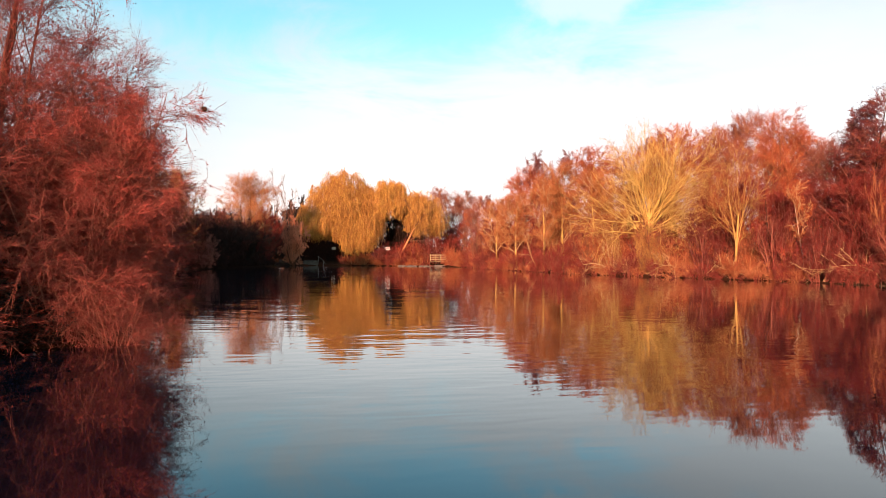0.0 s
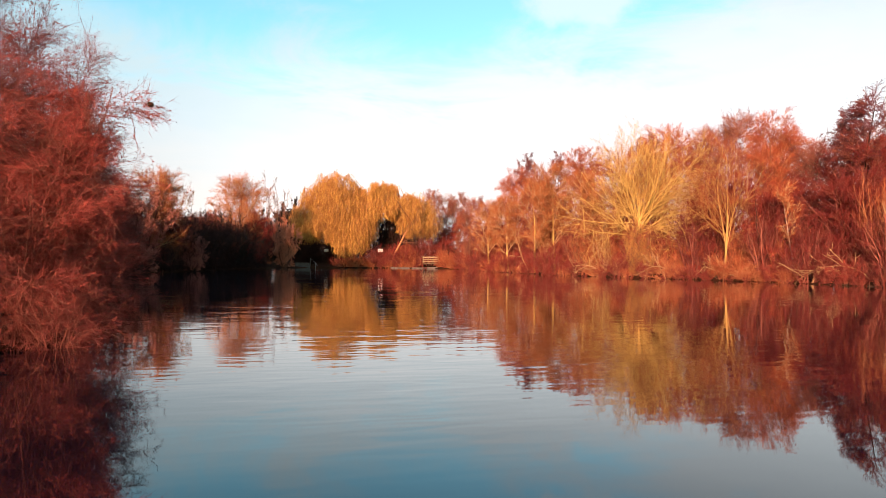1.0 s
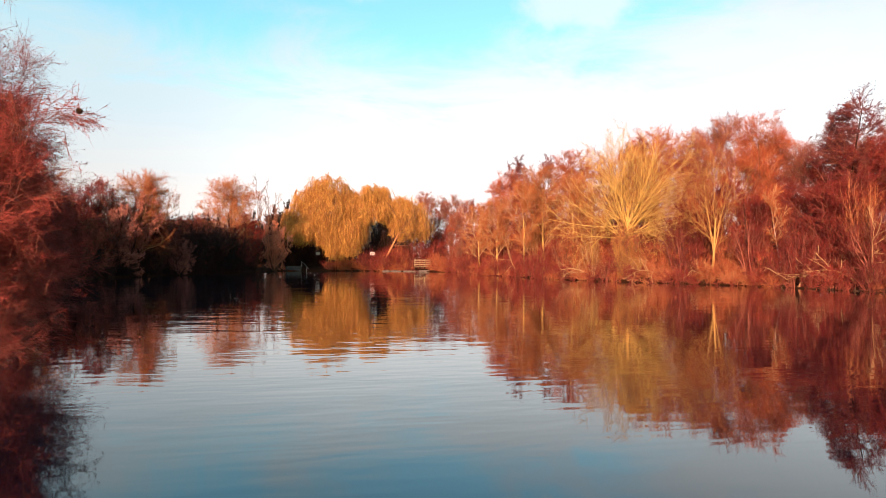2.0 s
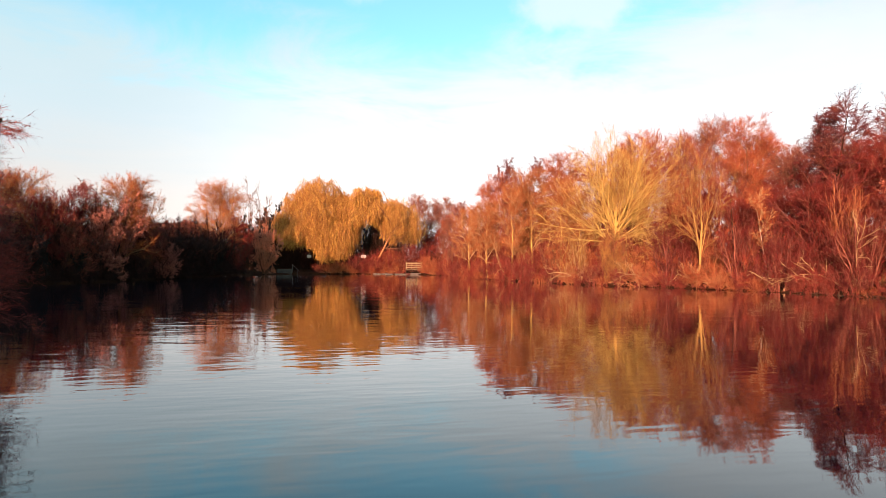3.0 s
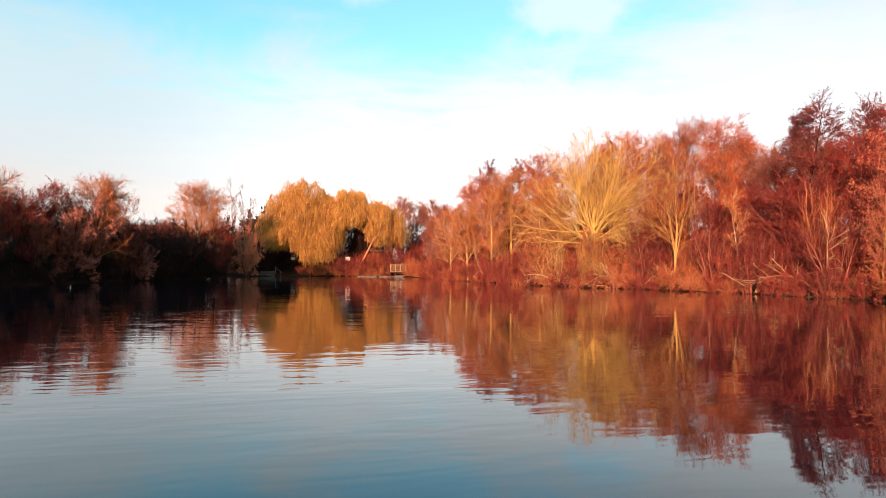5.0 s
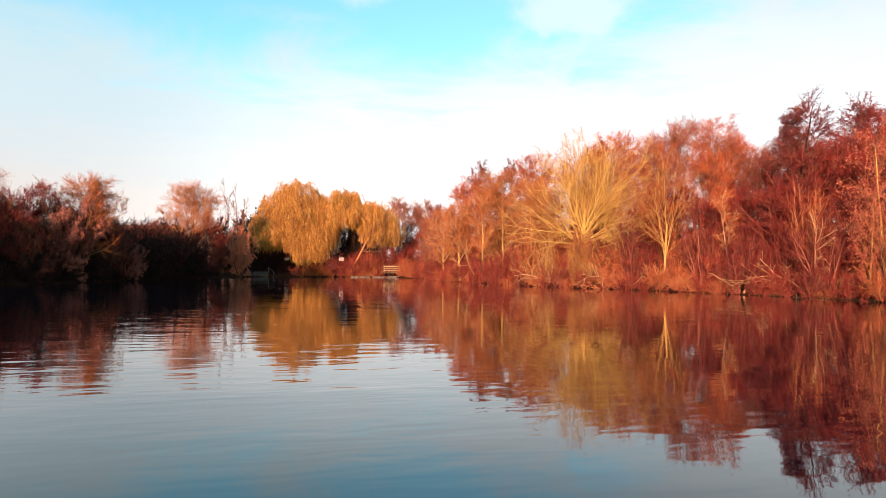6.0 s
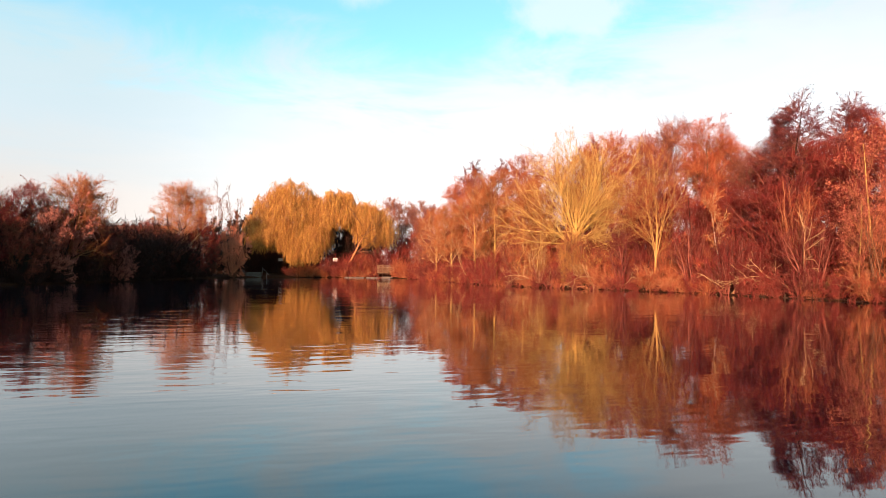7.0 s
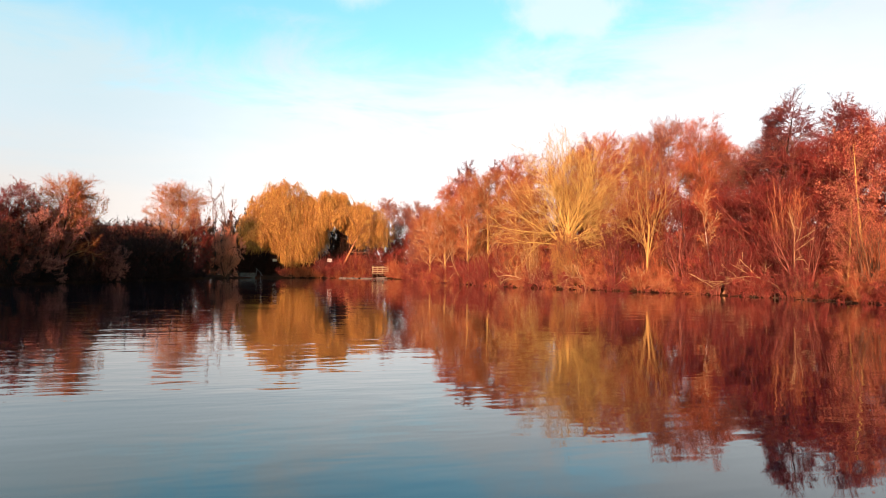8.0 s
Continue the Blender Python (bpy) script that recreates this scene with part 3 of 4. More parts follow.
WOODS = [  # prototype, x, y, turn, size
    (russet, 29.8, 83.0, 40, 1.07), (coarse_brown, 26, 90, 80, 1.02), (brown, 35.0, 73.5, 130, 1.08), (russet, 39.2, 72.5, 200, 1.0), (brown, 45, 66.5, 10, 0.9),
    (russet, 20.5, 88, 250, 0.92), (slim, 16.2, 84.5, 60, 1.3), (slim, 13.2, 83, 120, 1.08), (coarse_brown, 17, 95, 300, 0.93), (russet, 11.8, 93.5, 30, 0.84),
    (slim, 8.6, 99, 10, 0.98), (coarse_russet, 11.5, 104, 77, 0.62), (coarse_brown, 6, 113, 20, 0.6), (coarse_russet, 16, 101, 150, 0.8), (alder, 46.8, 59.5, 100, 0.97),
    (plum, 43.0, 55.0, 60, 1.0), (plum, 46.5, 50.5, 160, 1.1), (coarse_brown, 50, 62, 220, 0.95), (plum, 44, 60, 10, 1.45), (plum, 48.5, 54, 100, 1.5), (coarse_brown, 48, 70, 300, 1.0), (coarse_russet, 55, 55, 20, 0.95),
    (poplar, 42.8, 44.0, 110, 0.95), (poplar, 38.7, 47.4, 210, 0.66), (alder, 53, 50, 190, 0.95), (coarse_brown, 52, 46, 90, 0.95), (coarse_russet, 49, 40, 200, 0.9), (plum, 45.5, 40, 20, 1.1),
    (plum, 31, 70, 0, 0.95), (slim, 19.0, 80, 110, 1.15), (coarse_brown, 48, 82, 160, 1.0), (coarse_russet, 20, 106, 240, 0.8), (coarse_brown, 24, 102, 30, 0.9), (coarse_russet, 33, 92, 90, 1.0), (coarse_brown, 44, 86, 10, 1.0),
    (slim, 21.0, 77.5, 50, 0.95), (knobby, 17.6, 90.5, 120, 1.0), (knobby, 27.2, 82.5, 70, 1.06), (knobby, 44.2, 65.5, 200, 1.0), (knobby, 6.8, 108, 15, 0.72), (coarse_brown, 41.5, 69, 40, 0.85), (coarse_russet, 37.5, 72, 110, 0.85), (coarse_brown, 45.5, 73, 250, 0.9), (plum, 38.0, 64.5, 75, 1.0), (coarse_russet, 28.5, 87, 310, 0.9), (plum, 36, 68, 140, 1.05), (plum, 42, 64, 200, 1.1), (plum, 15, 90, 20, 0.85), (plum, 10, 106, 80, 0.8)]
for proto, x, y, turn, size in WOODS:
    again(proto, x, y, turn, size, group="trees of the sunlit wood")

# ---- thicket along the sunlit bank ----
redbush = shrub("red_thicket", 31, 4.2, 2.8, (BARK_ROSE, TWIG_RED), "dense thicket of dark red bare stems on the bank", stems=15, n2=7, n3=5, n4=4, twig=0.65, twig_r=0.018)
orangebush = shrub("orange_thicket", 32, 3.8, 3.0, (BARK_RUST, TWIG_ORANGE), "tangled thicket of orange bare twigs by the water", stems=15, n2=7, n3=5, n4=4, twig=0.65, twig_r=0.018)
ochrebush = shrub("pale_thicket", 33, 2.9, 2.6, (BARK_RUST, TWIG_TAN, LEAF_RUST), "low pale ochre brushwood by the water", stems=15, n2=7, n3=5, n4=6, leaves=400, twig=0.6, twig_r=0.014, droop=0.16)
leafbush = shrub("leafy_thicket", 34, 3.6, 2.8, (BARK_ROSE, TWIG_RED, LEAF_RUST), "red-brown bush with old leaves on the bank", stems=14, n2=7, n3=5, n4=5, leaves=1800, leaf_size=0.12, twig=0.6, twig_r=0.016)
darkbush = shrub("dark_bush", 35, 5.0, 3.4, (BARK_DARK, TWIG_SHADED, LEAF_SHADE), "bush of bare twigs coloured dark for shade on the bank", stems=14, n2=7, n3=4, n4=4, leaves=700, leaf_size=0.13,
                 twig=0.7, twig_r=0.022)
sprouts = shrub("sucker_shoots", 43, 2.9, 2.0, (BARK_BROWN, TWIG_GOLD), "upright ochre shoots crowding the foot of the big tree", stems=18, n2=7, n3=5, n4=6, twig=0.5, twig_r=0.013, spread=(15, 45))
stand(sprouts, 24.2, 74.0, 0, 0.6, 0.1, 2.8)
lowbush = shrub("low_brush", 44, 1.0, 0.75, (BARK_ROSE, TWIG_RED, LEAF_RUST), "low red-brown growth dipping to the waterline", stems=9, n2=5, n3=3, n4=3, leaves=260, leaf_size=0.05, twig=0.2, twig_r=0.009, bough=0.007, spread=(35, 80))
used = set()


def plant(ob, x, y, turn, size, tall=1.0, group="", sink=0.1):
    if ob.name in used:
        return again(ob, x, y, turn, size, sink, tall, group=group)
    used.add(ob.name)
    return tagged(stand(ob, x, y, turn, size, sink, tall), group=group)


rng = np.random.default_rng(77)
edge = np.array([(1.5, 119.8), (4.8, 112), (7.2, 101), (10.8, 88), (15.3, 76), (22, 67.8), (29, 61.3), (33.3, 53.5), (36.6, 46.7), (38.6, 38), (41, 28)])
run = np.concatenate(([0], np.cumsum(np.hypot(*np.diff(edge, axis=0).T))))


def along_edge(s):
    return float(np.interp(s, run, edge[:, 0])), float(np.interp(s, run, edge[:, 1]))


def inland(s):
    """A place on the shore and the way from it into the land."""
    (x, y), (x2, y2) = along_edge(s), along_edge(min(s + 0.5, run[-1]))
    if s + 0.5 > run[-1]:
        x, y, (x2, y2) = *along_edge(s - 0.5), along_edge(s)
    n = Vector((y - y2, x2 - x)).normalized()
    return x, y, *(n if n.x > 0 else -n)


s, k = 0.0, 0
while s < run[-1] - 0.6:
    x, y, nx, ny = inland(s)
    front = ([orangebush, ochrebush, redbush, leafbush, redbush] if y > 57 else [redbush, leafbush, redbush, orangebush, leafbush])[int(rng.integers(0, 5))]
    plant(front, x + nx * 0.15, y + ny * 0.15, rng.uniform(0, 360), rng.uniform(0.5, 1.0), rng.uniform(0.7, 1.05), "brushwood along the sunlit bank")
    back = ([orangebush, orangebush, redbush, leafbush] if y > 62 else [redbush, redbush, orangebush, leafbush])[int(rng.integers(0, 4))]
    plant(back, x + nx * 4.5, y + ny * 4.5, rng.uniform(0, 360), rng.uniform(1.0, 1.3), rng.uniform(0.9, 1.15), "brushwood along the sunlit bank")
    if k % 2:
        plant([orangebush, redbush, leafbush][k % 3], x + nx * 9, y + ny * 9, rng.uniform(0, 360), rng.uniform(1.4, 1.8), 1.0, "brushwood along the sunlit bank")
    if k % 3 != 1:
        x, y, nx, ny = inland(min(s + 1.3, run[-1]))
        plant([redbush, leafbush, orangebush][int(rng.integers(0, 3))], x - nx * 0.1, y - ny * 0.1, rng.uniform(0, 360), rng.uniform(0.32, 0.45), rng.uniform(0.7, 1.0), "brushwood along the sunlit bank")
    if k % 2 == 0:
        plant([redbush, leafbush, redbush][k % 3], x + nx * 13, y + ny * 13, rng.uniform(0, 360), rng.uniform(2.0, 2.5), 0.9, "brushwood along the sunlit bank")
    s += rng.uniform(2.5, 3.3)
    k += 1

s, k = 6.0, 0
while s < run[-1] - 0.8:
    x, y, nx, ny = inland(s)
    plant(lowbush, x - nx * 0.35, y - ny * 0.35, k * 67, rng.uniform(0.7, 1.1), rng.uniform(0.7, 1.1), "low growth along the waterline", 0.12)
    s += rng.uniform(1.3, 2.2)
    k += 1

# saplings and tall brush between the waterside thicket and the wood
sapling_red = shrub("red_sapling", 46, 7.6, 2.9, (BARK_WINE, TWIG_RED), "tall crimson brush of crowded bare stems", stems=13, n2=8, n3=5, n4=5, twig=0.7, twig_r=0.016, spread=(18, 50), category="sapling")
sapling_tan = shrub("tan_sapling", 47, 7.2, 3.0, (BARK_BROWN, TWIG_TAN), "tan bare sapling clump with fine twigs", stems=11, n2=8, n3=5, n4=5, twig=0.7, twig_r=0.016, spread=(20, 55), category="sapling")
sapling_gold = shrub("golden_sapling", 48, 6.4, 2.6, (BARK_PALE, TWIG_GOLD), "golden bare sapling clump leaning to the light", stems=10, n2=8, n3=5, n4=5, twig=0.65, twig_r=0.015, spread=(20, 55), category="sapling")
s, k = 4.0, 0
while s < run[-1] - 1.0:
    x, y, nx, ny = inland(s)
    kinds = (sapling_tan, sapling_red, sapling_gold, sapling_red, sapling_tan, sapling_gold, sapling_red) if y > 62 else (sapling_red, sapling_red, sapling_red, sapling_tan, sapling_red)
    deep = (2.6, 5.2, 3.6, 6.6)[k % 4]
    plant(kinds[k % len(kinds)], x + nx * deep, y + ny * deep, k * 83, rng.uniform(0.75, 1.15), rng.uniform(0.85, 1.1), "saplings behind the sunlit bank")
    s += rng.uniform(2.2, 3.4)
    k += 1
for x, y, turn, size, tall in ((29.2, 63.6, 40, 0.42, 0.7), (28.2, 63.4, 170, 0.38, 0.6), (38.0, 49.6, 80, 0.42, 0.6), (36.9, 51.2, 10, 0.36, 0.6), (20.6, 71.4, 60, 0.5, 0.7), (18.4, 74.4, 120, 0.45, 0.8)):
    again(sapling_gold, x, y, turn, size, 0.1, tall, label="low golden bush at the water's edge", group="golden bushes of the sunlit bank")
pollard = shrub("pollard_bush", 49, 8.8, 2.0, (BARK_RUST, TWIG_ORANGE), "upright orange bush of close-set shoots on a leaning stem", stems=16, n2=9, n3=5, n4=6, twig=0.6, twig_r=0.014, spread=(12, 34), category="bush")
stand(pollard, 38.6, 54.6, 0, 1.0)

for x, y, turn, size in ((33.7, 53.7, 20, 0.36), (33.3, 53.2, 200, 0.28)):
    again(redbush, x, y, turn, size, 0.1, 1.0, group="brushwood along the sunlit bank")

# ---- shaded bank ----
shade_leafy = shrub("leafy_bush", 36, 4.6, 3.0, (BARK_DARK, TWIG_SHADED, LEAF_SHADE), "bush with withered brown leaves coloured dark for the shaded bank", stems=12, n2=6, n3=4, n4=3, leaves=9000, leaf_size=0.12)
amber_bush = shrub("amber_bush", 37, 8.4, 3.0, (BARK_BROWN, TWIG_ORANGE, LEAF_AMBER), "tall amber-leaved bush beside the landing", stems=14, n2=7, n3=5, n4=8, leaves=40000, leaf_size=0.13)
# both evergreens bring shade by their near-black leaf colour
evergreen = shrub("evergreen_bush", 38, 12.5, 2.6, (BARK_DARK, TWIG_SHADED, LEAF_DARK), "rounded evergreen tree coloured dark for shade", stems=14, n2=6, n3=4, n4=1, leaves=15000, leaf_size=0.25, category="evergreen tree")
lowgreen = shrub("low_evergreen", 45, 4.0, 1.2, (BARK_DARK, TWIG_SHADED, LEAF_DARK), "low evergreen bush coloured dark for the shaded bank", stems=10, n2=5, n3=3, n4=1, leaves=5200, leaf_size=0.13, category="evergreen bush")
oak = tree("bare_oak", 39, 12.3, 4.4, (BARK_BROWN, BARK_PALE, TWIG_PEACH, LEAF_RUST), "round-headed bare tree with upper twigs catching sun", trunk_r=0.25, clear=0.22,
           n1=30, ang1=(25, 62), n2=8, n3=6, n4=9, shape="round", twig=0.7, twig_r=0.014, bough=0.02, leaves=2500, leaf_size=0.11, thin=-0.9)
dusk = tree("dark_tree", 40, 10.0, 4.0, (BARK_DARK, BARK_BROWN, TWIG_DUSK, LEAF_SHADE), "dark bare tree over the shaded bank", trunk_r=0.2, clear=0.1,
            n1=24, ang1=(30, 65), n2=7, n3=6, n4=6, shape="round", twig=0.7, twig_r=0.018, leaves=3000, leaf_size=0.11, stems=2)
wisp = tree("bare_poplar", 41, 18.3, 2.2, (BARK_BROWN, BARK_BROWN, TWIG_BROWN), "tall thin bare tree against the sky", trunk_r=0.07, stems=4, flare=0.06, bough=0.02, clear=0.3, n1=24, ang1=(12, 30),
            n2=5, n3=3, n4=3, shape="round", twig=0.5, twig_r=0.012)
stand(oak, -32.4, 73, 0, 1.0)
again(oak, -31.2, 103, 120, 1.26)
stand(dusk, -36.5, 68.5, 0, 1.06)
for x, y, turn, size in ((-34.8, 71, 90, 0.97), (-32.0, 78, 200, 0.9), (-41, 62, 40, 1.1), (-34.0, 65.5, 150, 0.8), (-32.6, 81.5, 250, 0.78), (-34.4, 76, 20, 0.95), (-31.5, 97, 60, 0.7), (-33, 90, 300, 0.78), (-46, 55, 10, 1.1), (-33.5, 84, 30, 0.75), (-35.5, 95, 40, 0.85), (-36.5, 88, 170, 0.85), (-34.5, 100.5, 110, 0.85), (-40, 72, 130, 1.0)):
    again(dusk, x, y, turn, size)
again(plum, -35.6, 65.2, 30, 0.92), again(oak, -38.0, 65.0, 200, 0.92), again(plum, -29.9, 104.6, 110, 0.92)
stand(wisp, -32.5, 122, 0, 1.0)
again(wisp, -30.8, 124, 80, 0.95), again(wisp, -29.4, 123, 170, 0.8)
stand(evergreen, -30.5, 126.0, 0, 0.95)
# the last three are added as a dark backdrop for the willow's shaded opening
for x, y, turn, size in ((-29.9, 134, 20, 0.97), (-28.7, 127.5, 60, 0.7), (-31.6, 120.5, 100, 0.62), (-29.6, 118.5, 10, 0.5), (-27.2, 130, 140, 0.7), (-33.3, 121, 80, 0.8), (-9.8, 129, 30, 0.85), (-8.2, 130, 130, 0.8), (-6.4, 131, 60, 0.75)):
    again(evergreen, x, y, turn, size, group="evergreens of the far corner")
# the first two are added to fill the dark gap behind the birch
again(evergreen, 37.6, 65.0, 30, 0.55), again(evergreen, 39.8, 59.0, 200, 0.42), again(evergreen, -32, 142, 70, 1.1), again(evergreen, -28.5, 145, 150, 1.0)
stand(amber_bush, -26.9, 112.0, 0, 1.0)
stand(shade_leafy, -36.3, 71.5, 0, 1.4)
rosy = shrub("rosy_leafed_bush", 50, 8.0, 4.0, (BARK_DARK, TWIG_DUSK, LEAF_DUSK), "rounded bush thick with dull rosy-brown leaves on the shaded bank", stems=15, n2=8, n3=5, n4=4, leaves=38000, leaf_size=0.13, twig=0.5)
stand(rosy, -32.9, 70.6, 0, 1.0, 0.05, 1.1)
again(rosy, -30.9, 81.0, 130, 0.62, group="bushes of the shaded bank")
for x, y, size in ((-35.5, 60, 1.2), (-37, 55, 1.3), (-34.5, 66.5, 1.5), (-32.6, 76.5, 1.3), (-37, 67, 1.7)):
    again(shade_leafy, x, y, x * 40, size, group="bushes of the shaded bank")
# bank shade comes partly from the near-black colour of these bushes
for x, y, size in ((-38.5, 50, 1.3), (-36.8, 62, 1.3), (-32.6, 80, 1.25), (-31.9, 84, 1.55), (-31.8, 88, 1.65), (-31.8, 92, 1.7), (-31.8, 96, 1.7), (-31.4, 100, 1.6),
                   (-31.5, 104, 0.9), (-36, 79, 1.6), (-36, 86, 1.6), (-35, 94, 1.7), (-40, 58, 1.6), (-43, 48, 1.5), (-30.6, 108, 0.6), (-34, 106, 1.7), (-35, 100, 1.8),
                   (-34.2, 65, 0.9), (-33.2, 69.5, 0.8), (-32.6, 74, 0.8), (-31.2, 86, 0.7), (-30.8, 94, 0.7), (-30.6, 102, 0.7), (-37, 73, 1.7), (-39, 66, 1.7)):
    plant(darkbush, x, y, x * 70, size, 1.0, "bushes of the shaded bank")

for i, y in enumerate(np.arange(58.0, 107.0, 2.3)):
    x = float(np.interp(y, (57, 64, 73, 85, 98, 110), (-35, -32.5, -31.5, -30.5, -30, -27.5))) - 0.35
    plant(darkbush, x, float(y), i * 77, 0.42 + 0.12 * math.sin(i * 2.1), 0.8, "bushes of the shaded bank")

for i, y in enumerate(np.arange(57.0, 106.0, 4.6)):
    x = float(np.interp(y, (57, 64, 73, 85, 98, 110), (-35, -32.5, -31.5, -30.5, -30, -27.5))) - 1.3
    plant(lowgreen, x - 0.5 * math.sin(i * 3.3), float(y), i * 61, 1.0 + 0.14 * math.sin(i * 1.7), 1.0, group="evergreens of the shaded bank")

# ---- brush of the far bank ----
for x, y, size, tall, kind in ((-18.5, 119.6, 0.6, 0.8, 0), (-17.0, 119.8, 0.85, 0.8, 1), (-12.4, 119.9, 0.45, 0.8, 1), (-8.8, 120.6, 0.5, 0.9, 1), (-5.4, 121.0, 0.5, 0.8, 2), (-15.2, 120.2, 0.9, 0.8, 1), (-13.2, 120.6, 0.7, 0.8, 1), (-11.6, 121.2, 0.9, 1.0, 0), (-9.8, 121.6, 0.9, 1.0, 3),
                               (-8.0, 122.0, 1.0, 1.0, 0), (-6.2, 122.2, 0.95, 1.1, 0), (-4.6, 122.0, 0.8, 1.0, 1), (-5.5, 124.5, 1.3, 1.1, 3), (-9, 125.5, 1.2, 1.0, 0), (-3.6, 120.9, 0.35, 0.8, 3), (-2.3, 120.1, 0.30, 0.6, 0), (0.8, 120.2, 0.33, 0.7, 1),
                               (1.6, 121.0, 0.75, 1.3, 1), (2.6, 119.8, 0.7, 1.0, 1), (-1, 125, 1.3, 1.2, 0), (2, 126, 1.4, 1.2, 3), (-7.0, 120.9, 0.4, 0.7, 1), (-11.9, 121.9, 0.95, 0.95, 0), (-8.2, 121.7, 0.9, 1.1, 3), (-6.6, 122.8, 1.1, 1.2, 1), (-3.2, 122.8, 1.0, 1.2, 0), (-10.6, 120.5, 0.35, 0.8, 0)):
    plant((redbush, orangebush, ochrebush, leafbush)[kind], x, y, x * 31, size, tall, "brushwood of the far bank")
# more near-black evergreens added to darken the opening under the willow
again(evergreen, -9.6, 132, 20, 0.62), again(evergreen, -19, 136, 200, 0.5), again(evergreen, -23, 138, 90, 0.55)
for x, y, turn, size, tall in ((23.1, 73.0, 20, 0.7, 3.2), (22.6, 70.8, 140, 0.7, 2.6), (23.6, 70.6, 250, 0.7, 2.2), (22.4, 68.9, 60, 0.6, 1.8), (23.3, 68.6, 190, 0.6, 1.5)):
    again(sprouts, x, y, turn, size, 0.1, tall, group="shoots round the spreading tree")

# ---- far trees ----
for proto, x, y, turn, size in ((brown, -1, 138, 0, 0.95), (brown, 4.5, 140, 70, 0.93), (coarse_brown, -4, 136, 40, 0.8), (coarse_brown, 2, 134, 140, 0.82), (coarse_brown, 7, 134, 200, 0.85), (coarse_russet, 5.5, 127, 10, 0.66), (coarse_russet, 10, 130, 130, 0.75), (coarse_brown, 14, 140, 200, 0.9), (coarse_brown, -8, 146, 260, 0.9),
                                (coarse_brown, -45, 150, 20, 0.85), (coarse_brown, 24, 128, 90, 0.9), (dusk, -36, 132, 50, 1.0), (dusk, -20, 150, 80, 1.2), (coarse_brown, -60, 120, 60, 0.7),
                                (dusk, -14, 152, 140, 1.2), (coarse_russet, 34, 115, 10, 0.9), (plum, 2, 131, 20, 0.8), (plum, 8, 122, 20, 0.8), (dusk, -6, 140, 0, 1.0), (dusk, -26, 152, 30, 1.2)):
    again(proto, x, y, turn, size, group="far trees behind the pond")
# several of these dark bushes are added to blacken the willow's opening
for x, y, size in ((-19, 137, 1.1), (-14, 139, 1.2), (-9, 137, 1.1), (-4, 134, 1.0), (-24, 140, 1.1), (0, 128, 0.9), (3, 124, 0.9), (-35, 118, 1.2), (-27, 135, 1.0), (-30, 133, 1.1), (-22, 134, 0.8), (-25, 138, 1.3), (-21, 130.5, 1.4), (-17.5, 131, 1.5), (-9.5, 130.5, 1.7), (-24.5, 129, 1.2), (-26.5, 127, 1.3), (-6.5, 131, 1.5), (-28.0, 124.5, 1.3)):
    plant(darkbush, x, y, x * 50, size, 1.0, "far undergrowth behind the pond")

# unseen grove added beyond the shaded bank to keep the low sun off it
for i, (x, y) in enumerate(((-50, 14), (-49.5, 19), (-49, 24), (-48.5, 29), (-48, 34), (-47.5, 39), (-47, 44), (-53, 17), (-52.5, 25), (-52, 33), (-51.5, 41), (-51, 48))):
    again(coarse_brown, x, y, i * 53, 0.86, group="grove beyond the shaded bank")


def far_hedge(seed):
    """Low woods round the far fields: nobody could count them."""
    r = np.random.default_rng(seed)
    n = 1500
    a = r.uniform(0.12 * np.pi, 0.98 * np.pi, n)
    d = r.uniform(0, 14, n)
    x, y = np.cos(a) * (120 + d) - 10, 60 + np.sin(a) * (105 + d)
    tall = 6.0 + 2.2 * np.sin(a * 37) * np.sin(a * 11 + 1) + r.uniform(-1.5, 1.5, n)
    z = land(np.stack((x, y), axis=1))
    way = np.stack((r.normal(0, 0.25, n), r.normal(0, 0.25, n), np.ones(n)), axis=1)
    st = bend_lines(r, np.stack((x, y, z - 0.2), axis=1), way, tall, 4, 0.12, 0.0)
    sp, tw = spikes(r, st, 22, (0.9, 2.4), 0.07, (20, 75), 0.05, (0.02, 1.0), True)
    return [tubes(st, np.full(st.shape[:2], 0.06), 3), sp]


tagged(piece("far_woods", far_hedge(91), TWIG_BROWN, smooth=False), "dim brown belt of far woods and hedges", "woods", kind="stuff")

